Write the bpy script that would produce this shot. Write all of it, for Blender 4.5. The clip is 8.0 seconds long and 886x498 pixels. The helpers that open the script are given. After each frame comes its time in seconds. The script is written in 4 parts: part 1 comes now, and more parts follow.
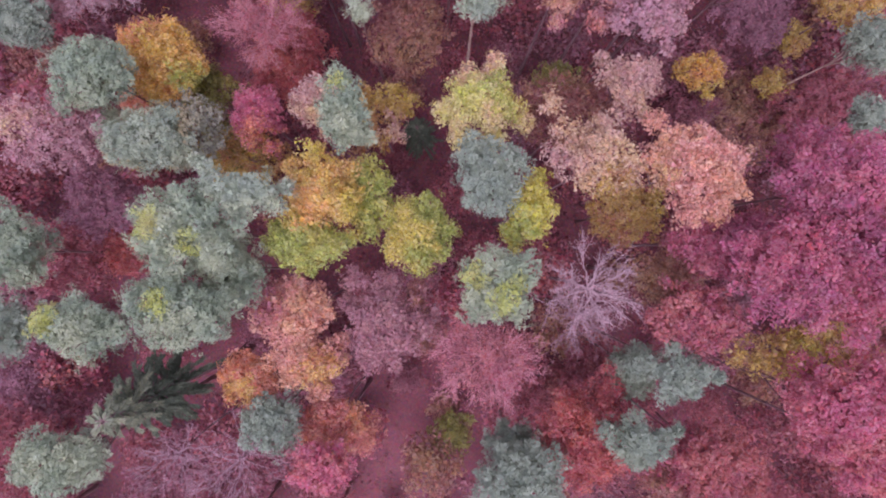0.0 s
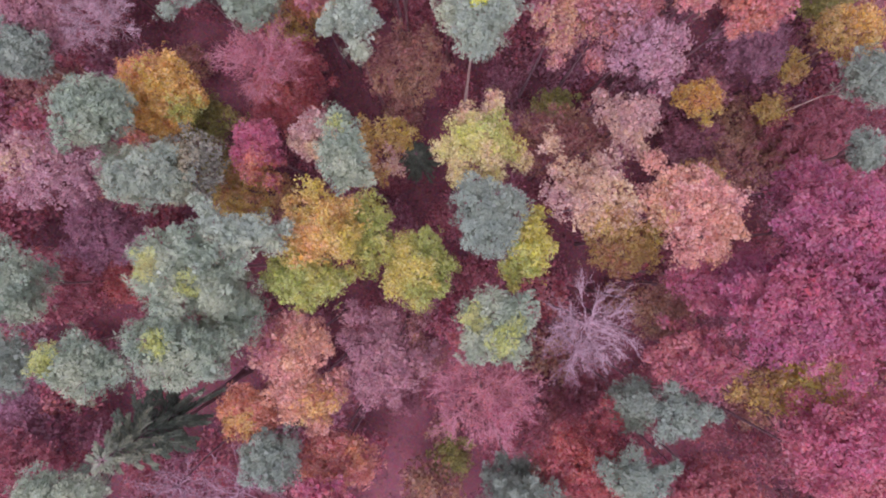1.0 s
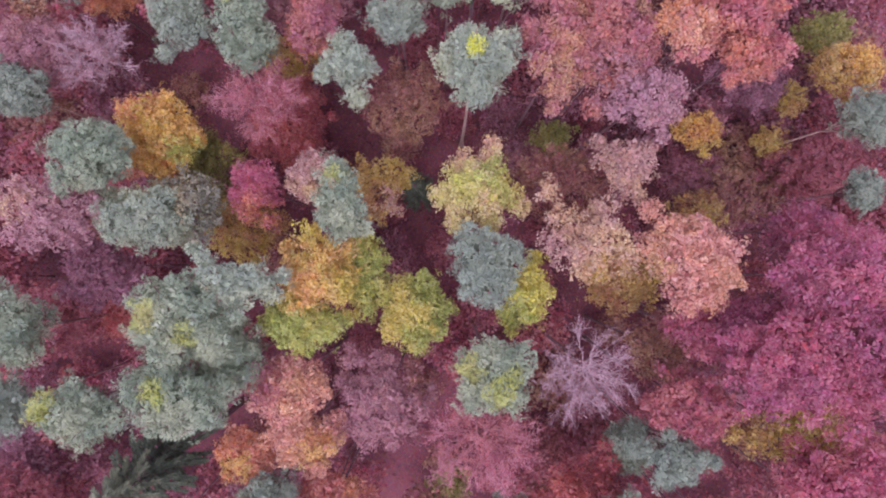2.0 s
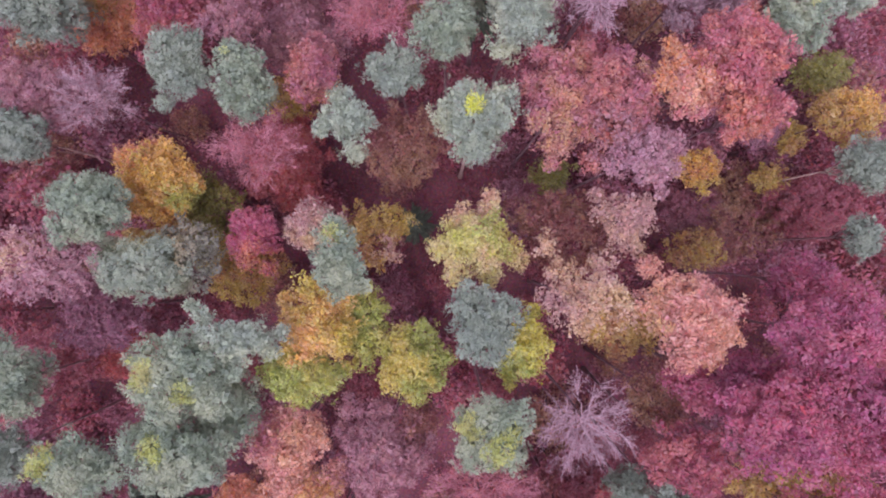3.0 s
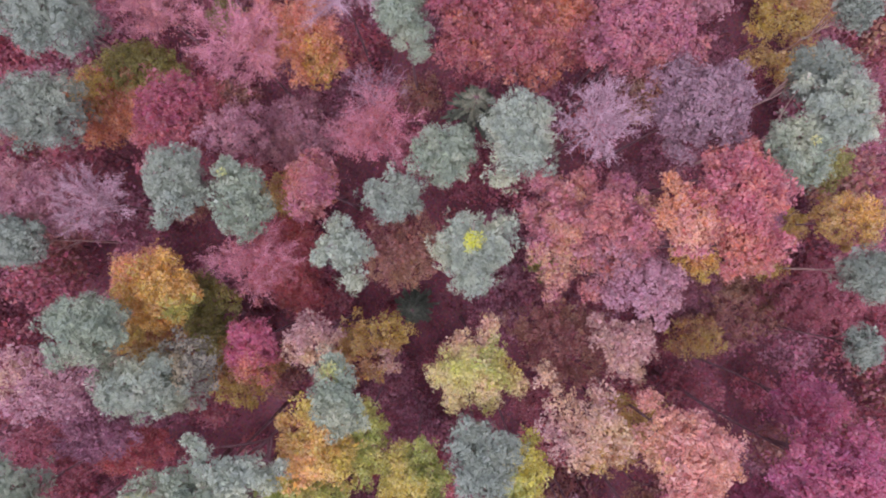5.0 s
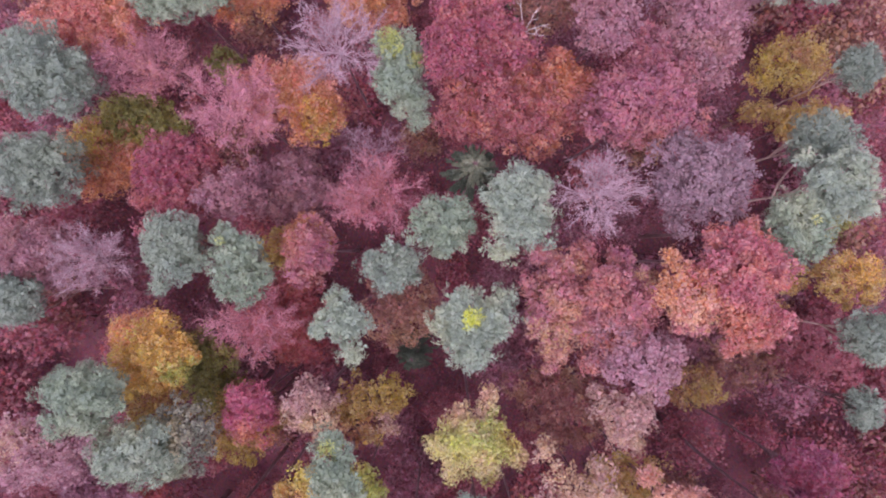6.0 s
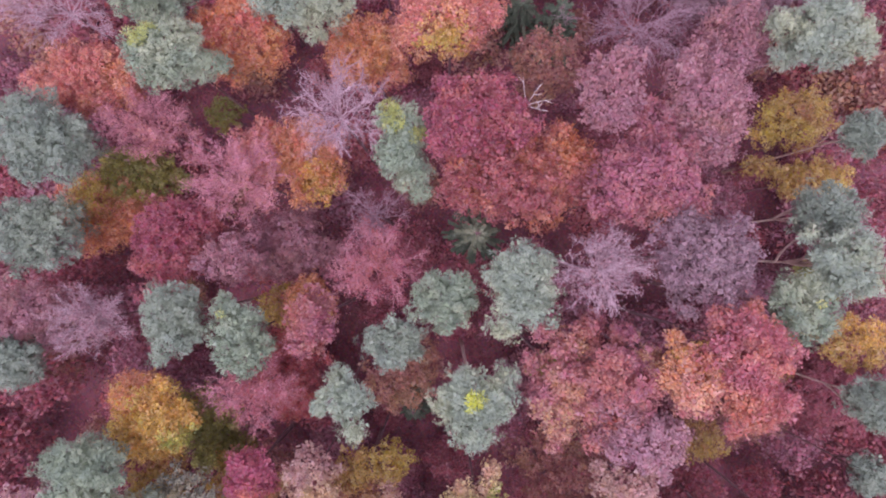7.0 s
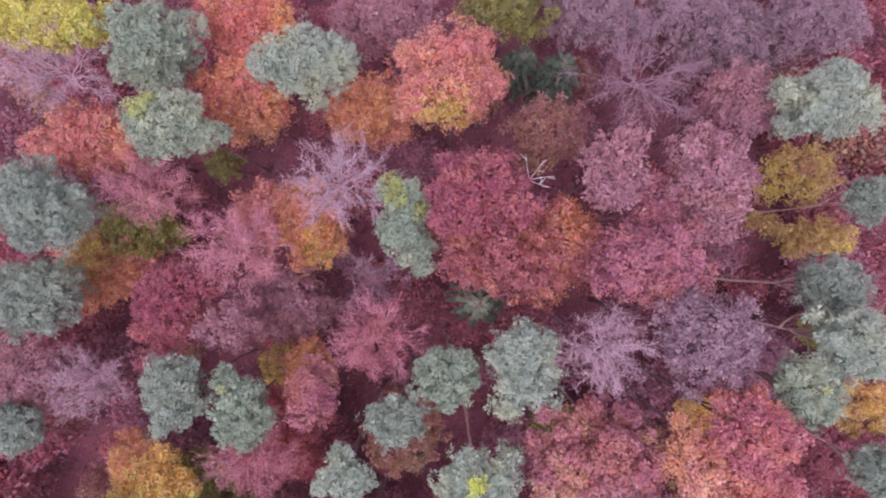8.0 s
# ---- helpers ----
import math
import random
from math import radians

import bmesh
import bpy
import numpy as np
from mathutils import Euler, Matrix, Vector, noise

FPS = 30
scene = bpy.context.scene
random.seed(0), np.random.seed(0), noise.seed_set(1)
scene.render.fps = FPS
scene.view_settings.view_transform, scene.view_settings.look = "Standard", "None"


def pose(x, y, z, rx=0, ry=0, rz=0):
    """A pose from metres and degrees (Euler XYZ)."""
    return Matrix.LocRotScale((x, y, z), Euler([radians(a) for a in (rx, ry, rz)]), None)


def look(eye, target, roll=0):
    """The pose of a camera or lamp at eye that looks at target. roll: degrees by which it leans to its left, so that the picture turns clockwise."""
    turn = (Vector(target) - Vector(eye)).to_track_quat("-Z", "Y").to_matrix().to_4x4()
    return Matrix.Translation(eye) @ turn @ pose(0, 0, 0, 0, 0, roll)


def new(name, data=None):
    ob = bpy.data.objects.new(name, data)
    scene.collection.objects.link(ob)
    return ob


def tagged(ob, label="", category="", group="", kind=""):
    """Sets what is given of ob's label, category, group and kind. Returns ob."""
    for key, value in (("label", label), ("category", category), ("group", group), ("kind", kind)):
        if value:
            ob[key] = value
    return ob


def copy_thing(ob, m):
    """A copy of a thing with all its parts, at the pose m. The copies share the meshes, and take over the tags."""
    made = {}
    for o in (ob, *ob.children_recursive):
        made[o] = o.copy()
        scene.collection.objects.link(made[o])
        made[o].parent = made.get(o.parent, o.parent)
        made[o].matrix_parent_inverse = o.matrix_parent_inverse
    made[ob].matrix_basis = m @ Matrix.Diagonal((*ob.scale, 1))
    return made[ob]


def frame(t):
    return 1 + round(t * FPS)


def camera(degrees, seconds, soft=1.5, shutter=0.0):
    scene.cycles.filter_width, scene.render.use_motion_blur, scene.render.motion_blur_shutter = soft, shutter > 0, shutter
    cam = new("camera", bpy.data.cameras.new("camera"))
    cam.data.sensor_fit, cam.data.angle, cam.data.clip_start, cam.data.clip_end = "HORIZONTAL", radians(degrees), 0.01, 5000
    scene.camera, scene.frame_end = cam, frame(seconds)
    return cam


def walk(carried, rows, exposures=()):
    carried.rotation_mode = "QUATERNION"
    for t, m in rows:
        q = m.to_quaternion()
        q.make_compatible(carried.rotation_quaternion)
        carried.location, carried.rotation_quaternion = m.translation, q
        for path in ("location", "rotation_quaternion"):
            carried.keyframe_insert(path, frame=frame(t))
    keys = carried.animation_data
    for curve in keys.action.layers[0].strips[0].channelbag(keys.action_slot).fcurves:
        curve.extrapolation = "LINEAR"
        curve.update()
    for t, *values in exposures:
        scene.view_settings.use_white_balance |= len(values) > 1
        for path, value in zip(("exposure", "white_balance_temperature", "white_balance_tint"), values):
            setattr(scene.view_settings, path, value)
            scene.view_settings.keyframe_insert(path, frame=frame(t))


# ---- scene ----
cam = camera(70.0, 8.0, soft=1.95)
# A drone flies level over the wood, its lens straight down: seconds and place.
ROWS = [
    (0.0, 0.000, 0.000, 62.000),
    (0.5, 0.031, 1.040, 62.043),
    (1.0, 0.062, 2.196, 62.079),
    (1.5, 0.132, 3.461, 62.101),
    (3.0, 0.295, 7.953, 62.094),
    (3.5, 0.310, 9.583, 62.065),
    (4.0, 0.318, 11.313, 62.022),
    (4.5, 0.326, 13.276, 61.964),
    (6.0, 0.419, 19.329, 61.726),
    (6.5, 0.372, 21.532, 61.626),
    (7.0, 0.303, 23.635, 61.510),
    (7.5, 0.241, 25.785, 61.381),
    (8.0, 0.186, 27.973, 61.237),
]
EXPOSURE, KELVIN, TINT = 1.31, 5640.0, 30.0
walk(cam, [(t, pose(x, y, z)) for t, x, y, z in ROWS], [(0.0, EXPOSURE, KELVIN, TINT), (3.0, EXPOSURE + 0.03, KELVIN, TINT), (8.0, EXPOSURE + 0.07, KELVIN, TINT)])

# ---- light: a bright overcast sky and a very soft sun ----
world = bpy.data.worlds.new("overcast")
scene.world = world
world.use_nodes = True
wn = world.node_tree
sky = wn.nodes.new("ShaderNodeTexSky")
sky.sky_type = "NISHITA"
sky.sun_disc = False
sky.sun_elevation, sky.sun_rotation = radians(73), radians(200)
sky.air_density, sky.dust_density = 1.0, 4.0
soften = wn.nodes.new("ShaderNodeMixRGB")
soften.inputs[0].default_value = 0.75
soften.inputs[2].default_value = (6.0, 6.0, 6.2, 1)
wn.links.new(sky.outputs[0], soften.inputs[1])
wn.links.new(soften.outputs[0], wn.nodes["Background"].inputs[0])
wn.nodes["Background"].inputs[1].default_value = 0.12
sun = new("sun", bpy.data.lights.new("sun", "SUN"))
sun.data.energy, sun.data.angle, sun.data.color = 1.5, radians(40), (1.0, 0.96, 0.9)
sun.matrix_basis = look((-6, -14, 50), (0, 0, 0))


# ---- materials ----
def srgb(r, g, b):
    return tuple(((c / 255 + 0.055) / 1.055) ** 2.4 if c > 10 else c / 255 / 12.92 for c in (r, g, b)) + (1,)


def node(tree, kind, **values):
    n = tree.nodes.new(kind)
    for key, value in values.items():
        n.inputs[key].default_value = value
    return n


def blend(tree, fac, a, b, mode="MIX"):
    n = tree.nodes.new("ShaderNodeMixRGB")
    n.blend_type = mode
    for k, v in enumerate((fac, a, b)):
        if isinstance(v, bpy.types.NodeSocket):
            tree.links.new(v, n.inputs[k])
        else:
            n.inputs[k].default_value = v
    return n.outputs[0]


def ramp(tree, value, lo, hi):
    n = node(tree, "ShaderNodeMapRange")
    n.inputs[1].default_value, n.inputs[2].default_value = lo, hi
    tree.links.new(value, n.inputs[0])
    return n.outputs[0]


def leaf_material(name, main, second, accent, glow=0.3, accent_at=0.55, vary=0.25, far=None):
    """Leaves: two tones from leaf to leaf, drifts of an accent colour through the crown, some light passing through."""
    m = bpy.data.materials.new(name)
    m.use_nodes = True
    t = m.node_tree
    bsdf = t.nodes["Principled BSDF"]
    geo, info, co = t.nodes.new("ShaderNodeNewGeometry"), t.nodes.new("ShaderNodeObjectInfo"), t.nodes.new("ShaderNodeTexCoord")
    shift = t.nodes.new("ShaderNodeVectorMath")
    shift.operation = "MULTIPLY_ADD"
    t.links.new(info.outputs["Random"], shift.inputs[0])
    shift.inputs[1].default_value = (37, 53, 71)
    t.links.new(co.outputs["Object"], shift.inputs[2])
    drift = node(t, "ShaderNodeTexNoise", Scale=0.42, Detail=3.0, Roughness=0.6)
    t.links.new(shift.outputs[0], drift.inputs["Vector"])
    fine = node(t, "ShaderNodeTexNoise", Scale=1.9, Detail=2.0)
    t.links.new(shift.outputs[0], fine.inputs["Vector"])
    base = blend(t, ramp(t, fine.outputs[0], 0.38, 0.64), srgb(*main), srgb(*second))
    base = blend(t, ramp(t, drift.outputs[0], accent_at - 0.05, accent_at + 0.12), base, srgb(*accent))
    if far:
        # whole boughs that have turned another colour
        wide = node(t, "ShaderNodeTexNoise", Scale=0.24, Detail=4.0, Roughness=0.62)
        t.links.new(shift.outputs[0], wide.inputs["Vector"])
        base = blend(t, ramp(t, wide.outputs[0], 0.49, 0.63), base, srgb(*far))
    hsv = t.nodes.new("ShaderNodeHueSaturation")
    t.links.new(base, hsv.inputs["Color"])
    for key, lo, hi in (("Hue", 0.485, 0.515), ("Saturation", 0.8, 1.15), ("Value", 1 - vary, 1 + vary)):
        r = node(t, "ShaderNodeMapRange")
        wave = t.nodes.new("ShaderNodeMath")
        wave.operation = "FRACT"
        mul = t.nodes.new("ShaderNodeMath")
        mul.operation = "MULTIPLY"
        mul.inputs[1].default_value = {"Hue": 7.0, "Saturation": 13.0, "Value": 1.0}[key]
        t.links.new(geo.outputs["Random Per Island"], mul.inputs[0])
        t.links.new(mul.outputs[0], wave.inputs[0])
        t.links.new(wave.outputs[0], r.inputs[0])
        r.inputs[3].default_value, r.inputs[4].default_value = lo, hi
        t.links.new(r.outputs[0], hsv.inputs[key])
    t.links.new(hsv.outputs[0], bsdf.inputs["Base Color"])
    bsdf.inputs["Roughness"].default_value = 0.62
    bsdf.inputs["Specular IOR Level"].default_value = 0.15
    through_leaf = t.nodes.new("ShaderNodeBsdfTranslucent")
    t.links.new(hsv.outputs[0], through_leaf.inputs[0])
    mix = t.nodes.new("ShaderNodeMixShader")
    mix.inputs[0].default_value = glow
    t.links.new(bsdf.outputs[0], mix.inputs[1])
    t.links.new(through_leaf.outputs[0], mix.inputs[2])
    t.links.new(mix.outputs[0], t.nodes["Material Output"].inputs[0])
    return m


def bark_material(name, dark, light, scale=6.0):
    m = bpy.data.materials.new(name)
    m.use_nodes = True
    t = m.node_tree
    bsdf = t.nodes["Principled BSDF"]
    co = t.nodes.new("ShaderNodeTexCoord")
    stretch = node(t, "ShaderNodeMapping")
    stretch.inputs["Scale"].default_value = (1, 1, 0.25)
    t.links.new(co.outputs["Object"], stretch.inputs[0])
    n = node(t, "ShaderNodeTexNoise", Scale=scale, Detail=6.0, Roughness=0.65)
    t.links.new(stretch.outputs[0], n.inputs["Vector"])
    t.links.new(blend(t, ramp(t, n.outputs[0], 0.35, 0.65), srgb(*dark), srgb(*light)), bsdf.inputs["Base Color"])
    bump = node(t, "ShaderNodeBump", Strength=0.6, Distance=0.03)
    t.links.new(n.outputs[0], bump.inputs["Height"])
    t.links.new(bump.outputs[0], bsdf.inputs["Normal"])
    bsdf.inputs["Roughness"].default_value = 0.9
    return m


# base colours: the leaf's main tone, its second tone, and the accent that drifts through the crown
LEAVES = {
    "pine": leaf_material("pine_needles", (143, 152, 127), (130, 140, 121), (154, 159, 133), 0.4, 0.62, 0.14, far=(158, 161, 134)),
    "pale_pine": leaf_material("pale_pine_needles", (154, 161, 139), (142, 150, 134), (165, 166, 143), 0.4, 0.62, 0.14, far=(165, 167, 138)),
    "blue_pine": leaf_material("blue_pine_needles", (139, 146, 128), (127, 135, 121), (152, 157, 138), 0.4, 0.62, 0.14, far=(143, 149, 129)),
    "shoot": leaf_material("yellow_shoots", (188, 188, 112), (174, 178, 114), (192, 186, 128), 0.58, 0.6, 0.14),
    "spruce": leaf_material("spruce_needles", (80, 87, 72), (95, 100, 83), (122, 122, 103), 0.4, 0.6),
    "lit_spruce_tip": leaf_material("lit_spruce_tips", (124, 125, 102), (110, 113, 94), (140, 138, 114), 0.4, 0.6),
    "gold": leaf_material("golden_leaves", (210, 176, 102), (206, 162, 96), (206, 146, 102), 0.58, 0.58, far=(196, 176, 96)),
    "apricot": leaf_material("apricot_leaves", (210, 168, 113), (206, 150, 117), (192, 167, 93), 0.58, 0.52, far=(206, 172, 110)),
    "rust": leaf_material("rust_leaves", (206, 148, 108), (198, 134, 110), (206, 158, 104), 0.58, 0.55, far=(202, 140, 120)),
    "lime": leaf_material("lime_leaves", (164, 171, 96), (186, 184, 112), (148, 157, 84), 0.58, 0.56, far=(202, 184, 106)),
    "cream": leaf_material("cream_leaves", (206, 194, 130), (200, 180, 138), (190, 188, 106), 0.58, 0.54, far=(206, 168, 144)),
    "yellow": leaf_material("yellow_leaves", (204, 194, 102), (196, 184, 102), (182, 176, 96), 0.58, 0.6, far=(184, 184, 92)),
    "honey": leaf_material("honey_leaves", (212, 178, 110), (208, 162, 112), (198, 180, 98), 0.58, 0.55, far=(200, 184, 100)),
    "olive": leaf_material("olive_leaves", (150, 143, 84), (136, 130, 82), (160, 146, 84), 0.58, 0.58),
    "ochre": leaf_material("ochre_leaves", (188, 160, 96), (176, 142, 96), (170, 124, 96), 0.58, 0.55, far=(192, 168, 94)),
    "salmon": leaf_material("salmon_leaves", (202, 138, 120), (192, 124, 122), (206, 152, 112), 0.58, 0.54, far=(202, 142, 124)),
    "peach": leaf_material("peach_leaves", (208, 158, 142), (198, 144, 138), (210, 168, 130), 0.58, 0.56, far=(208, 160, 134)),
    "rose": leaf_material("rose_leaves", (179, 119, 122), (167, 109, 126), (188, 130, 116), 0.58, 0.6, far=(188, 128, 118)),
    "rose_red": leaf_material("rose_red_leaves", (170, 100, 106), (158, 92, 108), (178, 112, 102), 0.58, 0.58, far=(180, 112, 110)),
    "pink": leaf_material("pink_leaves", (190, 112, 126), (178, 104, 126), (196, 126, 122), 0.58, 0.56, far=(188, 120, 116)),
    "magenta": leaf_material("magenta_leaves", (174, 104, 124), (162, 96, 120), (186, 116, 126), 0.58, 0.56, far=(180, 104, 118)),
    "red": leaf_material("red_leaves", (176, 98, 96), (164, 92, 98), (184, 112, 94), 0.58, 0.58, far=(184, 108, 100)),
    "brick": leaf_material("brick_red_leaves", (172, 106, 102), (160, 96, 102), (190, 130, 98), 0.58, 0.56, far=(194, 130, 98)),
    "mauve": leaf_material("mauve_leaves", (178, 132, 133), (164, 118, 127), (186, 140, 130), 0.58, 0.6, far=(174, 128, 137)),
    "heather": leaf_material("heather_leaves", (162, 133, 137), (150, 121, 129), (170, 141, 142), 0.58, 0.6, far=(163, 131, 139)),
    "rose_gold": leaf_material("rose_gold_leaves", (186, 128, 120), (176, 116, 124), (194, 150, 116), 0.58, 0.54, far=(180, 120, 128)),
    "tan": leaf_material("tan_leaves", (192, 152, 120), (184, 138, 122), (196, 162, 114), 0.58, 0.56, far=(190, 140, 126)),
    "plum": leaf_material("plum_leaves", (154, 108, 118), (142, 98, 112), (162, 116, 122), 0.58, 0.6, far=(166, 120, 134)),
    "lilac": leaf_material("lilac_leaves", (182, 142, 144), (170, 126, 135), (190, 150, 144), 0.58, 0.6, far=(180, 138, 148)),
    "blush": leaf_material("blush_leaves", (198, 162, 150), (184, 145, 143), (203, 176, 139), 0.58, 0.56, far=(198, 166, 134)),
    "bark_red": leaf_material("brown_red_leaves", (160, 112, 102), (148, 100, 98), (166, 126, 100), 0.58, 0.58, far=(170, 134, 106)),
    "ash": leaf_material("ashen_leaves", (150, 148, 130), (140, 138, 126), (180, 148, 108), 0.58, 0.62, far=(176, 160, 124)),
    "scarlet": leaf_material("scarlet_leaves", (208, 136, 116), (198, 124, 118), (210, 150, 108), 0.58, 0.56, far=(208, 154, 104)),
    "dusk": leaf_material("shaded_leaves", (158, 102, 112), (148, 96, 107), (164, 110, 112), 0.5, 0.58, far=(144, 102, 110)),
    "russet": leaf_material("russet_leaves", (156, 92, 98), (147, 88, 97), (162, 102, 100), 0.5, 0.58, far=(156, 94, 98)),
    "coral": leaf_material("coral_leaves", (200, 136, 128), (190, 124, 130), (204, 150, 118), 0.58, 0.55, far=(206, 152, 112)),
    "coral_red": leaf_material("coral_red_leaves", (188, 120, 122), (178, 110, 120), (194, 134, 118), 0.58, 0.58, far=(196, 134, 112)),
    "bright_shoot": leaf_material("bright_yellow_shoots", (200, 200, 78), (188, 190, 82), (206, 198, 100), 0.4, 0.6, 0.12),
    "litter": leaf_material("fallen_leaves", (118, 66, 74), (108, 60, 69), (128, 78, 78), 0.2, 0.6),
}
BARK = {
    "pine": bark_material("pine_bark", (150, 118, 106), (192, 162, 150)),
    # for most pines: the shade below the crowns is put into the bark colour
    "dark_pine": bark_material("shaded_pine_bark", (106, 72, 74), (128, 94, 92)),
    "dark": bark_material("grey_bark", (100, 68, 72), (124, 92, 94)),
    "pale": bark_material("pale_bark", (150, 132, 130), (196, 178, 176)),
    "lilac": bark_material("lilac_twig_bark", (154, 122, 130), (188, 156, 162)),
    "rose": bark_material("reddish_twig_bark", (170, 110, 120), (194, 134, 140)),
    "dead": bark_material("bleached_wood", (168, 150, 148), (204, 188, 184)),
    "plum": bark_material("purple_twig_bark", (138, 104, 114), (166, 130, 138)),
}

# ---- mesh tools ----
RNG = np.random.RandomState(11)


def mesh_object(name, verts, faces, material, parent=None, label="", smooth=False):
    """One mesh object out of a vertex array and arrays of faces."""
    me = bpy.data.meshes.new(name)
    verts = np.asarray(verts, np.float32).reshape(-1, 3)
    loops = np.concatenate([np.ravel(f) for f in faces])
    sizes = np.concatenate([np.full(len(f), np.shape(f)[1]) for f in faces])
    me.vertices.add(len(verts))
    me.vertices.foreach_set("co", verts.ravel())
    me.loops.add(len(loops))
    me.loops.foreach_set("vertex_index", loops.astype(np.int32))
    me.polygons.add(len(sizes))
    me.polygons.foreach_set("loop_start", np.r_[0, np.cumsum(sizes)[:-1]].astype(np.int32))
    if smooth:
        me.polygons.foreach_set("use_smooth", np.ones(len(sizes), bool))
    me.update(calc_edges=True)
    me.materials.append(material)
    ob = new(name, me)
    if parent:
        ob.parent = parent
    if label:
        tagged(ob, label)
    return ob


def unit(v):
    return v / np.maximum(np.linalg.norm(v, axis=-1, keepdims=True), 1e-6)


def blades(base, way, normal, length, width, fold=0.25):
    """Leaves or needles: rhombs folded along the midrib. All arguments are arrays, one row a leaf."""
    side = unit(np.cross(way, normal))
    up = unit(np.cross(side, way))
    length, width = length[:, None], width[:, None]
    mid = base + way * length * 0.45
    verts = np.stack([base, mid + side * width * 0.5 + up * width * fold, base + way * length, mid - side * width * 0.5 + up * width * fold], 1)
    k = np.arange(len(base))[:, None] * 4
    return verts.reshape(-1, 3), np.concatenate([k + [0, 1, 2], k + [0, 2, 3]])


def slips(base, way, normal, length, width):
    """Small leaves and needles: three-cornered slips, one row a leaf."""
    side = unit(np.cross(way, normal)) * width[:, None] * 0.5
    end = base + way * length[:, None]
    verts = np.stack([base, end + side, end - side], 1)
    return verts.reshape(-1, 3), np.arange(len(base))[:, None] * 3 + [0, 1, 2]


def tube(path, radii, sides=6):
    """A tapered round limb along a path."""
    path, radii = np.asarray(path, float), np.asarray(radii, float)
    along = unit(np.gradient(path, axis=0))
    ref = np.where(np.abs(along[:, 2:]) > 0.9, (1.0, 0, 0), (0, 0, 1.0))
    u = unit(np.cross(along, ref))
    v = np.cross(along, u)
    a = np.arange(sides) * 2 * np.pi / sides
    ring = u[:, None] * np.cos(a)[None, :, None] + v[:, None] * np.sin(a)[None, :, None]
    verts = (path[:, None] + ring * radii[:, None, None]).reshape(-1, 3)
    i = np.arange(len(path) - 1)[:, None] * sides
    j = np.arange(sides)[None, :]
    n = (j + 1) % sides
    return verts, np.stack([i + j, i + n, i + n + sides, i + j + sides], -1).reshape(-1, 4)


def joined(pieces):
    verts, faces, start = [], [], 0
    for v, f in pieces:
        verts.append(v)
        faces.append(f + start)
        start += len(v)
    return np.concatenate(verts), np.concatenate(faces)


def dome(n, low, rng):
    """n directions spread over a dome that reaches down to the height low (-1 to 1)."""
    k = np.arange(n) + 0.5
    z = 1 - (1 - low) * k / n
    a = k * 2.39996 + rng.rand() * 6.28
    d = np.stack([np.sqrt(1 - z * z) * np.cos(a), np.sqrt(1 - z * z) * np.sin(a), z], 1)
    return unit(d + rng.normal(0, 0.16, d.shape))


def lobes(radii, size, rng, low=-0.5, lumps=()):
    """The clumps of a crown with an uneven outline: their centres, about the crown's own centre, and radii."""
    radii = np.asarray(radii, float)
    mean = float(np.mean(radii[:2]))
    n = int(np.clip(3.0 * (mean / size) ** 2 + 5, 8, 70))
    d = dome(n, low, rng)
    turn = np.arctan2(d[:, 1], d[:, 0])
    uneven = np.ones(n)
    for k, a in ((2, 0.16), (3, 0.19), (4, 0.15), (5, 0.13), (7, 0.1)):
        uneven += a * np.cos(k * turn + rng.rand() * 6.28) * np.sqrt(1 - d[:, 2] ** 2)
    r = size * rng.uniform(0.5, 1.2, n)
    wobble = (uneven * rng.uniform(0.76, 1.14, n))[:, None]
    c = d * np.maximum(radii - r[:, None] * 0.8, 0.15) * wobble
    # side shoots that stick out, and a core that closes the gaps
    m = max(n // 2, 4)
    e = dome(m, -0.15, rng)
    core = dome(9, -0.7, rng)
    c = np.concatenate([c, e * radii * rng.uniform(0.88, 1.16, (m, 1)), core * radii * 0.42])
    r = np.concatenate([r, size * rng.uniform(0.22, 0.46, m), np.full(9, mean * 0.42)])
    for lx, ly, lr in lumps:
        out = min((lx / radii[0]) ** 2 + (ly / radii[1]) ** 2, 1.3)
        at = np.array((lx, ly, radii[2] * (0.55 - 0.6 * out) - 0.3 * lr))
        puff = dome(5, 0.0, rng) * lr * 0.45
        c = np.concatenate([c, at[None], at + puff])
        r = np.r_[r, lr * 0.75, lr * rng.uniform(0.45, 0.62, 5)]
    return c, r


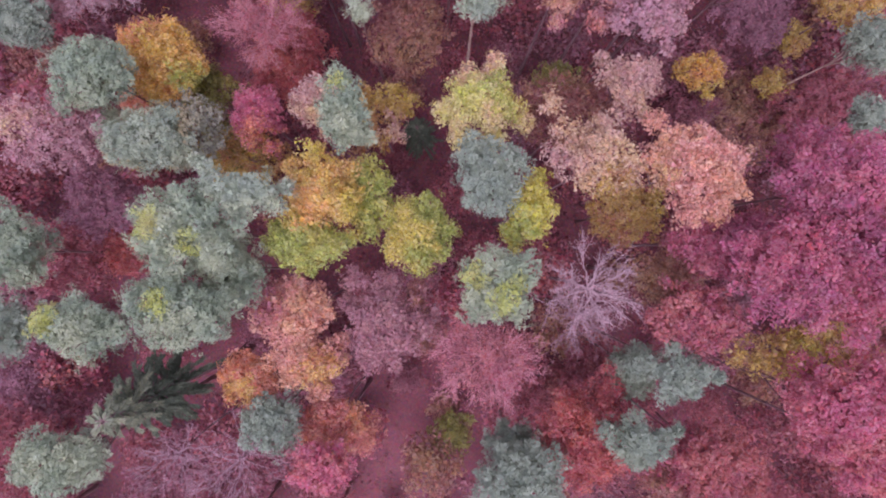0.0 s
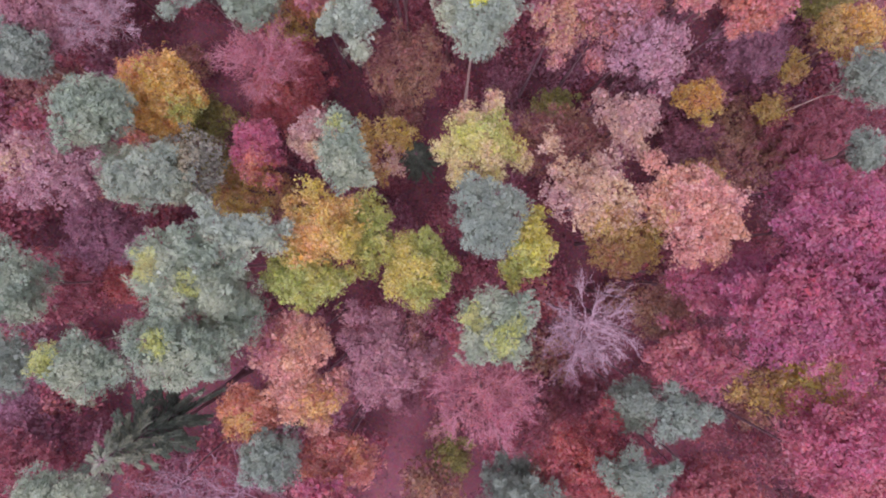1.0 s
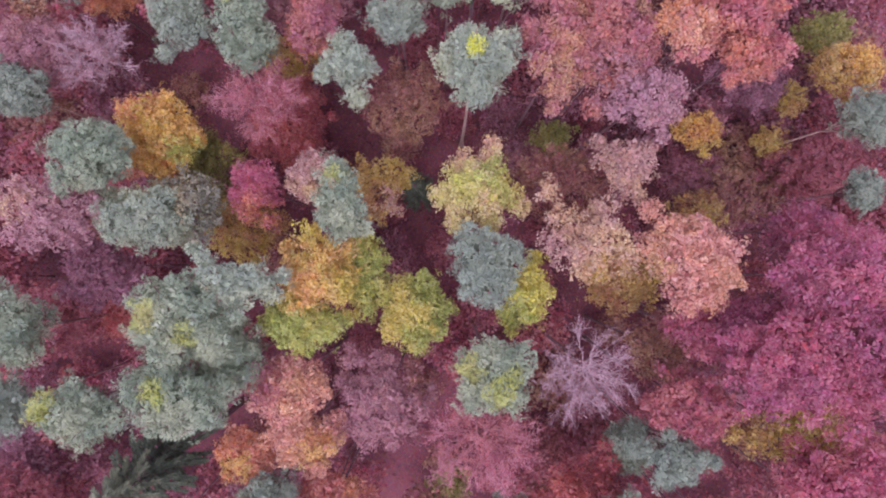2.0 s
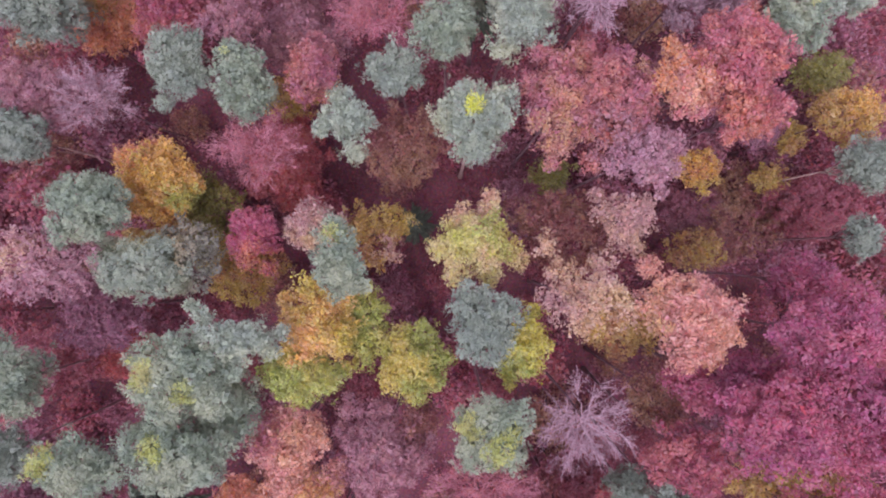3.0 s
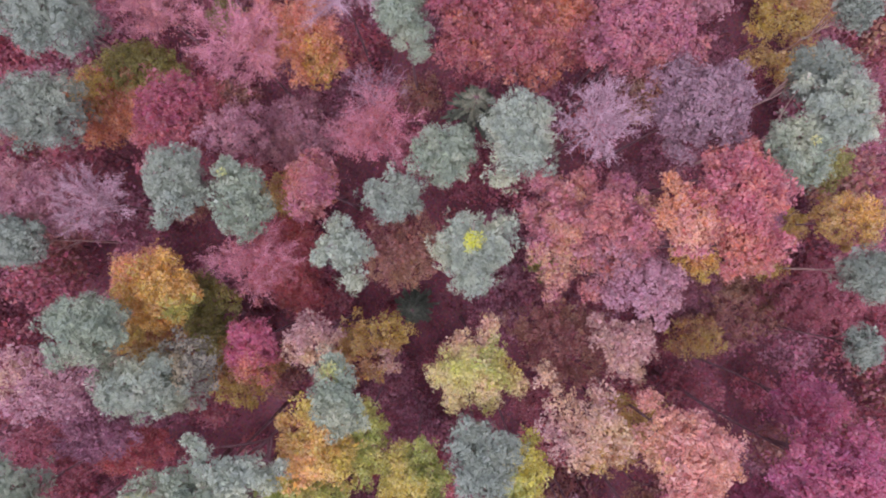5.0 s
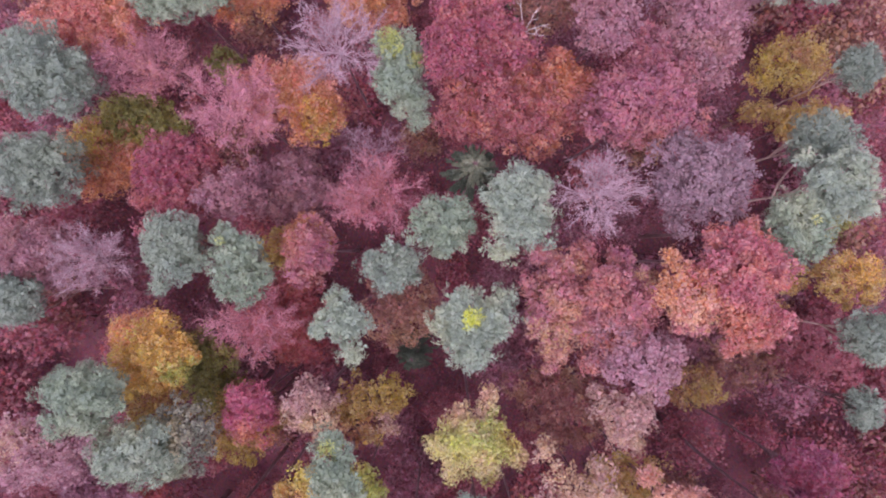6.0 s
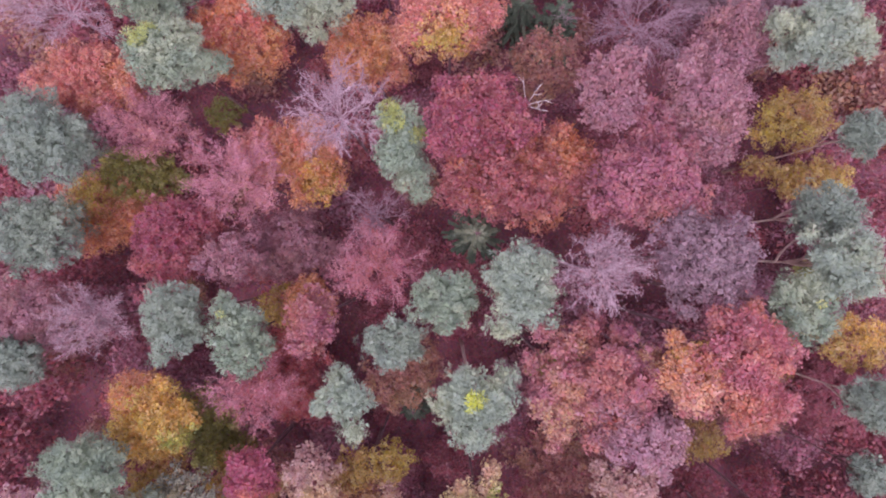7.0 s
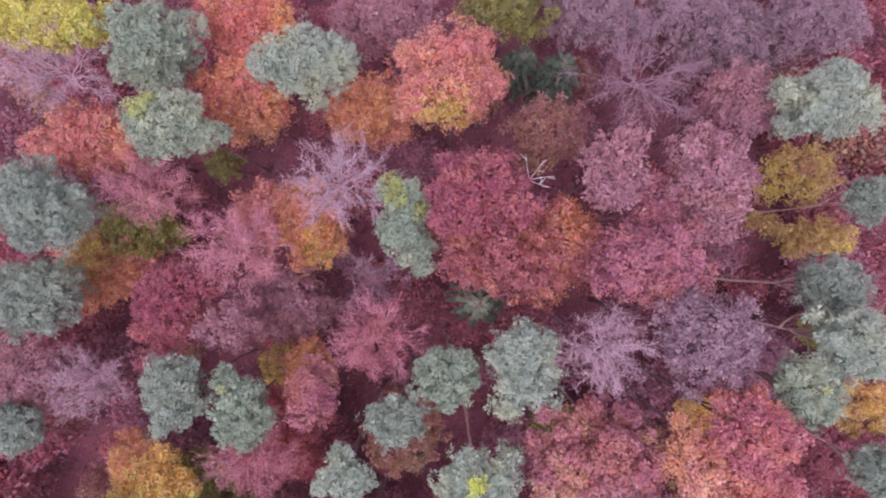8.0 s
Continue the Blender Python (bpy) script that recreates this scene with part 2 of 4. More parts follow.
def surface(centres, r, per_m2, rng, low=-0.7, under=0.12):
    """Points and outward normals on the outside of a heap of clumps; fewer (under) on the faces that look down."""
    pts, nor = [], []
    for k, c in enumerate(centres):
        n = max(int(per_m2 * 4 * math.pi * r[k] ** 2), 8)
        i = np.arange(n) + rng.rand(n) * 0.8
        z = 1 - (1 - low) * i / (n + 1)
        a = i * 2.39996 + rng.rand() * 6.28
        d = unit(np.stack([np.sqrt(np.maximum(1 - z * z, 0)) * np.cos(a), np.sqrt(np.maximum(1 - z * z, 0)) * np.sin(a), z], 1) + rng.normal(0, 0.08, (n, 3)))
        p = c + d * (r[k] * (0.8 + 0.34 * rng.rand(n) ** 1.5))[:, None]
        far = np.linalg.norm(p[:, None] - centres[None], axis=2) / r[None]
        far[:, k] = 2
        stray = rng.rand(n) < 0.16
        p = np.where(stray[:, None], p + d * rng.uniform(0.05, 0.5, (n, 1)), p)
        keep = (far.min(1) > 0.8) & (rng.rand(n) < np.where(d[:, 2] > -0.1, 1.0, under))
        pts.append(p[keep])
        nor.append(d[keep])
    return np.concatenate(pts), np.concatenate(nor)


def thinned(pts, nor, part, rng):
    """Opens gaps in the foliage: drops about that part of the points, in patches half a metre wide."""
    a = rng.uniform(0, 6.28, 6)
    x, y, z = pts.T
    wave = np.sin(5.1 * x + 1.7 * y + a[0]) + np.sin(4.3 * y - 2.1 * z + a[1]) + np.sin(4.7 * z + 2.9 * x + a[2]) + np.sin(8.3 * x - 5.9 * y + a[3])
    keep = wave + rng.normal(0, 0.4, len(x)) > np.quantile(wave, part)
    return pts[keep], nor[keep]


def sprays(pts, nor, count, length, width, spread, rng, lift=0.22, tilt=0.3):
    """count leaves in a fan round every point."""
    nor = unit(nor + rng.normal(0, tilt, nor.shape))
    pts = pts + nor * rng.normal(0, spread * 0.5, (len(pts), 1))
    p, d = np.repeat(pts, count, 0), np.repeat(nor, count, 0)
    flat = rng.normal(0, 1, p.shape)
    flat = unit(flat - d * (flat * d).sum(1, keepdims=True))
    way = unit(flat + d * rng.uniform(-0.2, 2 * lift, (len(p), 1)))
    base = p + flat * rng.uniform(0, spread, (len(p), 1)) + d * rng.normal(0, spread * 0.3, (len(p), 1))
    normal = unit(d + rng.normal(0, 0.2, d.shape) + (0, 0, 0.1))
    size = rng.uniform(0.7, 1.25, len(p))
    return slips(base, way, normal, length * size, width * size)


def inner(centres, r, per_m2, length, width, rng):
    """The larger leaves inside the clumps, which close the view into the crown."""
    pts, nor = [], []
    for c, s in zip(centres, r * 0.62):
        d = dome(max(int(per_m2 * 4 * math.pi * s * s), 5), -0.2, rng)
        pts.append(c + d * s)
        nor.append(d)
    return sprays(np.concatenate(pts), np.concatenate(nor), 2, length, width, 0.12, rng, 0.05, 0.1)


def near(pts, x, y, reach, rng, fuzz=0.06, step=0.5):
    """Which points of a crown lie about (x, y) and hang together with the highest of them."""
    hit = np.flatnonzero(np.hypot(pts[:, 0] - x, pts[:, 1] - y) + rng.normal(0, fuzz, len(pts)) < reach)
    mask = np.zeros(len(pts), bool)
    if len(hit):
        todo, left = [hit[np.argmax(pts[hit, 2])]], set(hit)
        while todo:
            k = todo.pop()
            if k not in left:
                continue
            left.discard(k)
            mask[k] = True
            rest = np.fromiter(left, int, len(left))
            if len(rest):
                todo.extend(rest[np.linalg.norm(pts[rest] - pts[k], axis=1) < step])
    return mask


def bent(a, b, sag, rng, n=5):
    """A bent path from a to b."""
    s = np.linspace(0, 1, n)[:, None]
    off = rng.normal(0, 0.05, 3) * np.linalg.norm(np.subtract(b, a))
    return np.asarray(a) * (1 - s) + np.asarray(b) * s + (np.array((0, 0, sag)) + off) * (4 * s * (1 - s)) * 0.5


def tree_root(name, x, y, label, category, group):
    root = new(name)
    root.location = (x, y, 0)
    return tagged(root, label, category, group)


def trunk_part(root, height, radius, material, rng, lean=0.0, label=""):
    a = rng.rand() * 6.28
    s = np.linspace(0, 1, 9)
    bow = np.sin(s * np.pi) * (0.15 + lean) + 0.06 * np.sin(s * 9 + a)
    path = np.stack([np.cos(a) * bow, np.sin(a) * bow, s * height - 0.1], 1)
    r = radius * (1 - 0.82 * s) + radius * 0.6 * np.exp(-s * 40)
    v, f = tube(path, r, 8)
    return mesh_object("trunk", v, [f], material, root, label, smooth=True), path


def limb_parts(root, path, ends, radius, material, rng, start=(0.72, 0.96)):
    """Each main limb, from the trunk to a clump of the crown."""
    for e in ends:
        s = rng.uniform(*start)
        k = s * (len(path) - 1)
        a = path[int(k)] * (1 - k % 1) + path[min(int(k) + 1, len(path) - 1)] * (k % 1)
        if a[2] > e[2] - 0.2:
            a = path[int(0.5 * (len(path) - 1))]
        main = bent(a, e, -0.5, rng)
        pieces = [tube(main, radius * np.linspace(0.45, 0.12, 5), 5)]
        for _ in range(4):
            q = main[rng.randint(2, 5)]
            tip = q + unit(e - a + rng.normal(0, 1.6, 3)) * rng.uniform(0.5, 1.1)
            pieces.append(tube(bent(q, tip, 0.1, rng, 3), radius * np.array((0.14, 0.1, 0.05)), 3))
        v, f = joined(pieces)
        mesh_object("limb", v, [f], material, root, smooth=True)


# ---- kinds of tree ----
def pine_tree(x, y, top, rx, ry, needles, label, spots=(), shoots="shoot", lumps=(), bark="dark_pine"):
    """A pine: long trunk, clumped crown of needle tufts, here and there a yellowed shoot."""
    rng = np.random.RandomState(RNG.randint(1 << 30))
    depth = 0.75 * (rx + ry) / 2
    centre = np.array((0, 0, top - depth))
    root = tree_root("pine_tree", x, y, label, "pine tree", "pines of the wood")
    trunk, path = trunk_part(root, top - 0.6 * depth, 0.0065 * top, BARK[bark], rng)
    c, r = lobes((rx, ry, depth), 0.25 * (rx + ry) / 2 + 0.15, rng, -0.5, lumps)
    # a thinner skirt of lower branches
    a = np.arange(5) * 1.257 + rng.rand() * 6
    c = np.concatenate([c, np.stack([0.5 * rx * np.cos(a), 0.5 * ry * np.sin(a), -depth * rng.uniform(0.8, 1.5, 5)], 1)])
    r = np.r_[r, (rx + ry) / 2 * rng.uniform(0.3, 0.42, 5)]
    limb_parts(root, path, (c + centre)[rng.permutation(len(c))[:7]], 0.008 * top, BARK[bark], rng, (0.7, 0.95))
    pts, nor = thinned(*surface(c, r, 6.2, rng), 0.06, rng)
    rest = np.ones(len(pts), bool)
    patches = []
    for sx, sy, sr in spots:
        shoot = rest & near(pts, sx, sy, sr, rng)
        rest &= ~shoot
        patches.append(shoot)
    v, f = joined([sprays(pts[rest] + centre, nor[rest], 27, 0.18, 0.055, 0.16, rng, 0.35), inner(c + centre, r, 7.0, 0.26, 0.22, rng)])
    crown = mesh_object("crown", v, [f], LEAVES[needles], root)
    for shoot in patches:
        if shoot.any():
            v, f = sprays(pts[shoot] + centre + nor[shoot] * 0.05, nor[shoot], 28, 0.18, 0.055, 0.18, rng, 0.35)
            tagged(mesh_object("yellow_shoot", v, [f], LEAVES[shoots], crown, "yellowed needles"), kind="stuff")
    return root


def broadleaf_tree(x, y, top, rx, ry, leaves, label, thin=0.15, lumps=(), boughs=()):
    """A broad-leaved tree: limbs that carry a heap of leafy clumps."""
    rng = np.random.RandomState(RNG.randint(1 << 30))
    mean = (rx + ry) / 2
    depth = min(0.85 * mean, top * 0.45)
    centre = np.array((0, 0, top - depth))
    low = top < 12
    kind = ("understorey_tree", "young tree", "undergrowth trees") if low else ("broadleaf_tree", "deciduous tree", "broad-leaved trees of the wood")
    root = tree_root(kind[0], x, y, label, kind[1], kind[2])
    trunk, path = trunk_part(root, top - 0.7 * depth, 0.005 * top + 0.03, BARK["dark"], rng)
    c, r = lobes((rx, ry, depth), 0.22 * mean + 0.2, rng, -0.5, lumps)
    limb_parts(root, path, (c + centre)[rng.permutation(len(c))[:7]], 0.005 * top + 0.02, BARK["dark"], rng)
    pts, nor = thinned(*surface(c, r, 5.6 if low else 8.4, rng), thin, rng)
    rest = np.ones(len(pts), bool)
    turned = []
    for bx, by, reach, tone, text in boughs:
        mask = rest & near(pts, bx, by, reach, rng, 0.25 * reach, 0.9)
        rest &= ~mask
        turned.append((mask, tone, text))
    v, f = joined([sprays(pts[rest] + centre, nor[rest], 13, 0.15, 0.112, 0.2, rng), inner(c + centre, r, 2.0 if thin > 0.3 else 6.0, 0.28, 0.24, rng)])
    crown = mesh_object("crown", v, [f], LEAVES[leaves], root)
    for mask, tone, text in turned:
        if mask.any():
            v, f = sprays(pts[mask] + centre + nor[mask] * 0.04, nor[mask], 14, 0.15, 0.112, 0.2, rng)
            tagged(mesh_object("bough", v, [f], LEAVES[tone], crown, text), kind="stuff")
    return root


def bare_tree(x, y, top, rx, ry, tone, label, leaves=350, dense=1.0):
    """A tree that has shed most leaves: limbs, branches and twigs that fan out."""
    rng = np.random.RandomState(RNG.randint(1 << 30))
    mean = (rx + ry) / 2
    depth = min(1.0 * mean, top * 0.5)
    bark = BARK[{"lilac": "lilac", "plum": "plum"}.get(tone, "rose")]
    root = tree_root("bare_tree", x, y, label, "deciduous tree", "broad-leaved trees of the wood")
    trunk, path = trunk_part(root, top - 1.1 * depth, 0.007 * top, BARK["dark"], rng)
    fork = path[-1]
    tips = []
    scale = np.array((rx, ry, depth))
    for d in dome(19, 0.0, rng):
        end = np.array((0, 0, top - depth)) + d * scale * rng.uniform(0.75, 1.0)
        start = fork - (0, 0, rng.uniform(0, 1.2))
        main = bent(start, end, -0.5, rng, 6)
        main[1:-1] += rng.normal(0, 0.035 * mean, (4, 3))
        v, f = tube(main, np.linspace(0.04, 0.009, 6), 5)
        limb = mesh_object("limb", v, [f], bark, root, smooth=True)
        pieces = []
        for _ in range(int(4 + 6 * dense)):
            k = rng.uniform(1.2, 4.9)
            q = main[int(k)] * (1 - k % 1) + main[int(k) + 1] * (k % 1)
            way = unit(unit(end - start) + rng.normal(0, 0.45, 3) + (0, 0, 0.15))
            tip = q + way * mean * rng.uniform(0.2, 0.45)
            branch = bent(q, tip, 0.05, rng, 4)
            pieces.append(tube(branch, np.linspace(0.018, 0.008, 4), 3))
            for _ in range(int(11 * dense)):
                q2 = branch[rng.randint(1, 4)]
                tip2 = q2 + unit(way + rng.normal(0, 0.6, 3)) * mean * rng.uniform(0.1, 0.26)
                pieces.append(tube(np.stack([q2, tip2]), np.array((0.0105, 0.007)), 3))
                tips.append(tip2)
        v, f = joined(pieces)
        tagged(mesh_object("twig_spray", v, [f], bark, limb, smooth=True), kind="stuff")
    tips = np.array(tips)
    pick = tips[rng.randint(0, len(tips), leaves // 3)] + rng.normal(0, 0.12, (leaves // 3, 3))
    v, f = sprays(pick, unit(pick - fork), 3, 0.12, 0.085, 0.15, rng)
    mesh_object("crown", v, [f], LEAVES[tone], root, "sparse leaves")
    return root


def spruce_tree(x, y, top, rx, ry, needles, label):
    """A spruce: whorls of drooping branches with hanging side sprays, up to a pointed tip."""
    rng = np.random.RandomState(RNG.randint(1 << 30))
    root = tree_root("spruce_tree", x, y, label, "spruce tree", "spruces of the wood")
    trunk, path = trunk_part(root, top, 0.012 * top, BARK["dark"], rng)
    crown = min(0.75 * top, 3.6 * rx)
    whorls = 12
    for w in range(whorls):
        s = (w + 0.3) / whorls
        n = 6 + int(3 * s)
        reach = rx * (0.2 + 0.85 * s ** 0.65)
        for b in range(n):
            a = (b + rng.uniform(-0.3, 0.3)) * 2 * np.pi / n + w * 0.7
            out = np.array((np.cos(a), np.sin(a), 0))
            k = np.linspace(0, 1, 6)[:, None]
            far = reach * rng.uniform(0.75, 1.15)
            line = np.array((0, 0, top - crown * s)) + out * far * k + np.array((0, 0, 1)) * (0.18 * far * np.sin(k * 3.1) - 0.3 * far * k ** 2)
            v, f = tube(line, np.linspace(0.035, 0.01, 6), 4)
            branch = mesh_object("branch", v, [f], BARK["dark"], root, smooth=True)
            side = np.array((-out[1], out[0], 0))
            m = int(90 + 120 * s)
            q = rng.rand(m) ** 0.7
            p = np.stack([np.interp(q, k[:, 0], line[:, i]) for i in range(3)], 1)
            sign = np.where(rng.rand(m) < 0.5, -1.0, 1.0)[:, None]
            way = unit(out * rng.uniform(0.6, 1.2, (m, 1)) + side * sign * rng.uniform(0.1, 0.8, (m, 1)) + (0, 0, 1) * rng.uniform(-0.5, 0.3, (m, 1)))
            normal = unit(rng.normal(0, 0.3, (m, 3)) + (0, 0, 1))
            length = rng.uniform(0.3, 0.55, m) * (1.15 - 0.4 * q) * min(1.0, rx / 3.4)
            v, f = blades(p, way, normal, length, length * 0.28)
            # upper whorls: paler needles, with the light on their young tips in the colour
            mesh_object("needle_spray", v, [f], LEAVES["lit_spruce_tip" if w < 5 and top > 20 else needles], branch)
    return root


# ---- ground ----
def height(x, y):
    return 0.35 * np.sin(x * 0.11 + 1) * np.cos(y * 0.09) + 0.15 * np.sin(x * 0.31 + y * 0.23)


def ground():
    side = np.concatenate([[-2500, -900, -300, -130], np.linspace(-75, 75, 76), [130, 300, 900, 2500]])
    gx, gy = np.meshgrid(side, side + 12)
    gz = height(gx, gy) * (np.maximum(abs(gx), abs(gy - 12)) < 100) - 0.25
    n = len(side)
    k = (np.arange(n - 1)[:, None] * n + np.arange(n - 1)[None]).ravel()[:, None]
    m = bpy.data.materials.new("leaf_litter")
    m.use_nodes = True
    t = m.node_tree
    bsdf = t.nodes["Principled BSDF"]
    co = t.nodes.new("ShaderNodeTexCoord")
    big = node(t, "ShaderNodeTexNoise", Scale=0.16, Detail=4.0)
    small = node(t, "ShaderNodeTexNoise", Scale=5.0, Detail=6.0, Roughness=0.7)
    cells = node(t, "ShaderNodeTexVoronoi", Scale=7.0)
    for tex in (big, small, cells):
        t.links.new(co.outputs["Object"], tex.inputs["Vector"])
    base = blend(t, ramp(t, big.outputs[0], 0.4, 0.62), srgb(97, 49, 58), srgb(91, 49, 56))
    base = blend(t, ramp(t, small.outputs[0], 0.42, 0.68), base, srgb(114, 64, 70))
    base = blend(t, 0.35, base, cells.outputs["Color"], "SOFT_LIGHT")
    t.links.new(base, bsdf.inputs["Base Color"])
    bump = node(t, "ShaderNodeBump", Strength=0.7, Distance=0.08)
    t.links.new(small.outputs[0], bump.inputs["Height"])
    t.links.new(bump.outputs[0], bsdf.inputs["Normal"])
    bsdf.inputs["Roughness"].default_value = 0.95
    ob = mesh_object("ground", np.stack([gx.ravel(), gy.ravel(), gz.ravel()], 1), [k + [0, 1, n + 1, n]], m, smooth=True)
    tagged(ob, "forest floor under red-brown leaf litter", "ground", "", "structure")


# open floor between the crowns: middle and half-widths
GLADES = ((-24, -19, 13, 11), (-1, -19, 7, 6), (33, -15, 6, 11))


def fallen_leaves():
    rng = np.random.RandomState(5)
    n = 16000
    p = np.stack([rng.uniform(-42, 42, n), rng.uniform(-30, 58, n), np.zeros(n)], 1)
    p[:, 2] = height(p[:, 0], p[:, 1]) - 0.2
    a = rng.rand(n) * 6.28
    way = unit(np.stack([np.cos(a), np.sin(a), rng.normal(0, 0.25, n)], 1))
    v, f = blades(p, way, unit(rng.normal(0, 0.35, (n, 3)) + (0, 0, 1)), rng.uniform(0.24, 0.5, n), rng.uniform(0.16, 0.34, n))
    tagged(mesh_object("fallen_leaves", v, [f], LEAVES["litter"]), "red-brown fallen leaves on the forest floor", "leaf litter", "", "stuff")


def low_plants():
    """Brambles and seedlings close to the ground."""
    rng = np.random.RandomState(9)
    n = 6000
    p = np.stack([rng.uniform(-50, 50, n), rng.uniform(-38, 68, n), np.zeros(n)], 1)
    for x, y, a, b in GLADES:
        p = p[((p[:, 0] - x) / a) ** 2 + ((p[:, 1] - y) / b) ** 2 > 1]
    p[:, 2] = height(p[:, 0], p[:, 1]) + rng.uniform(0.0, 0.9, len(p))
    up = unit(rng.normal(0, 0.4, p.shape) + (0, 0, 1))
    v, f = sprays(p, up, 11, 0.26, 0.2, 0.6, rng, 0.5)
    tagged(mesh_object("undergrowth", v, [f], LEAVES["litter"]), "red brambles and seedlings over the forest floor", "undergrowth", "", "stuff")


ground()
fallen_leaves()
low_plants()

# ---- the trees ----
# pines, from south to north
pine_tree(-21.01, 10.51, 25.6, 2.15, 2.00, "pine", "grey-green Scots pine with a dense domed crown", lumps=[(-1.46, 0.45, 1.11), (1.14, 0.97, 1.11), (-0.07, -1.11, 1.04), (1.49, -0.59, 0.97)])
pine_tree(-18.41, 6.83, 24.4, 2.73, 1.76, "pale_pine", "pale grey-green pine with a broad clumped crown", lumps=[(-2.44, 1.11, 1.01), (-1.01, -0.86, 1.08), (1.87, -0.50, 1.15), (1.15, 1.11, 1.01)])
pine_tree(-10.92, 2.96, 28.7, 1.60, 1.00, "pale_pine", "pale grey-green pine with a broad clumped crown", lumps=[(-1.95, 1.30, 0.60), (-0.68, 0.24, 0.91), (0.83, 0.39, 0.91), (1.80, -0.51, 0.66), (-0.07, -1.03, 0.66), (-2.10, 0.39, 0.48), (2.40, 0.39, 0.36), (-2.55, 1.90, 0.30)])
pine_tree(-13.97, 1.10, 29.4, 2.38, 1.76, "pine", "grey-green pine with yellowed shoots in its crown", spots=[(-1.69, 0.30, 0.77), (-2.23, 1.28, 0.42), (0.59, -0.74, 0.59)], lumps=[(-2.34, 0.94, 0.87), (-1.87, -0.62, 1.09), (0.16, 1.56, 1.09), (1.72, -1.09, 1.40), (-0.78, -1.72, 1.25)])
pine_tree(-14.64, -3.40, 28.6, 2.44, 1.74, "pine", "grey-green pine with yellowed shoots in its crown", spots=[(-0.82, 0.52, 0.73)], lumps=[(-2.24, 0.64, 1.12), (-0.80, 1.60, 0.96), (1.76, -0.64, 1.28), (0.16, -1.28, 1.12), (2.72, 0.48, 0.96)])
pine_tree(-12.57, -1.29, 26.3, 2.01, 1.91, "pine", "grey-green Scots pine with a dense domed crown")
pine_tree(-20.48, -4.42, 27.7, 2.16, 1.30, "pine", "grey-green pine with yellowed shoots in its crown", spots=[(-1.71, 0.47, 0.94)], lumps=[(-1.80, 0.49, 0.92), (0.33, -1.31, 0.92), (1.96, -0.33, 0.98), (-0.33, 1.31, 0.82)])
pine_tree(-25.94, -0.14, 25.2, 1.75, 2.38, "pine", "grey-green Scots pine with a dense domed crown")
pine_tree(-27.37, -4.90, 23.6, 1.57, 1.48, "blue_pine", "blue-grey pine with a dense rounded crown")
pine_tree(-22.04, -12.30, 27.1, 2.26, 1.60, "pine", "grey-green pine with a dense rounded crown", lumps=[(-1.50, 0.67, 1.00), (1.50, 0.67, 1.07), (-0.17, -1.00, 1.07), (-2.17, -0.67, 0.73)])
pine_tree(-10.39, -10.56, 25.0, 1.72, 1.65, "blue_pine", "small blue-grey pine beside orange oaks")
pine_tree(-5.38, 6.96, 29.2, 0.95, 1.50, "pine", "grey-green pine with yellowed shoots in its crown", spots=[(-0.21, 1.79, 0.48)], lumps=[(-0.24, 2.21, 0.83), (0.36, 1.46, 0.77), (-0.54, 0.57, 0.77), (0.66, 0.27, 0.89), (0.51, -0.92, 0.60), (1.28, -0.92, 0.54)])
pine_tree(2.48, 3.96, 29.4, 1.60, 1.80, "blue_pine", "blue-grey pine with a dense rounded crown", lumps=[(-0.81, 1.24, 1.09), (0.44, -1.24, 1.24), (-0.50, -0.62, 1.09), (1.37, 0.31, 0.93)])
pine_tree(2.90, -2.02, 29.4, 1.68, 1.68, "pine", "grey-green pine with yellowed shoots in its crown", spots=[(0.30, -0.50, 0.77), (-1.18, 0.53, 0.65), (1.03, 0.24, 0.47)], lumps=[(-1.24, 0.87, 0.99), (1.24, 0.87, 1.09), (-0.93, -0.99, 0.99), (1.09, -0.99, 0.99)])
pine_tree(13.51, -7.09, 27.3, 1.25, 1.05, "blue_pine", "pale blue-grey pine with ragged edges", lumps=[(-1.70, 0.37, 0.75), (-0.45, 1.41, 0.69), (0.02, 0.21, 0.94), (1.28, 0.06, 0.63), (2.07, -0.13, 0.28), (-0.76, -1.11, 0.63), (0.43, -0.79, 0.57)])
pine_tree(11.56, -11.39, 25.9, 1.40, 1.10, "blue_pine", "pale blue-grey pine with ragged edges", lumps=[(-1.88, 0.70, 0.65), (-0.41, 1.22, 0.78), (0.40, -0.02, 0.92), (1.71, 0.37, 0.49), (2.23, 0.70, 0.29), (-0.25, -0.93, 0.72), (-1.39, -0.08, 0.72)])
pine_tree(12.28, -7.82, 22.2, 1.36, 1.70, "blue_pine", "low blue-grey pine in shade")
pine_tree(4.82, -13.82, 25.3, 2.39, 1.97, "blue_pine", "blue-grey pine with a dense rounded crown")
pine_tree(4.50, -12.99, 21.5, 1.73, 1.38, "blue_pine", "low blue-grey pine in shade")
pine_tree(2.01, 15.02, 28.4, 1.74, 1.88, "pale_pine", "pale pine with one bright yellow shoot on top", spots=[(-0.31, 0.67, 0.61)], shoots="bright_shoot", lumps=[(-1.54, 0.32, 0.90), (1.35, 0.48, 1.12), (0.06, -1.44, 0.96), (-0.74, 1.44, 0.90), (1.83, 1.60, 0.70)], bark="pine")
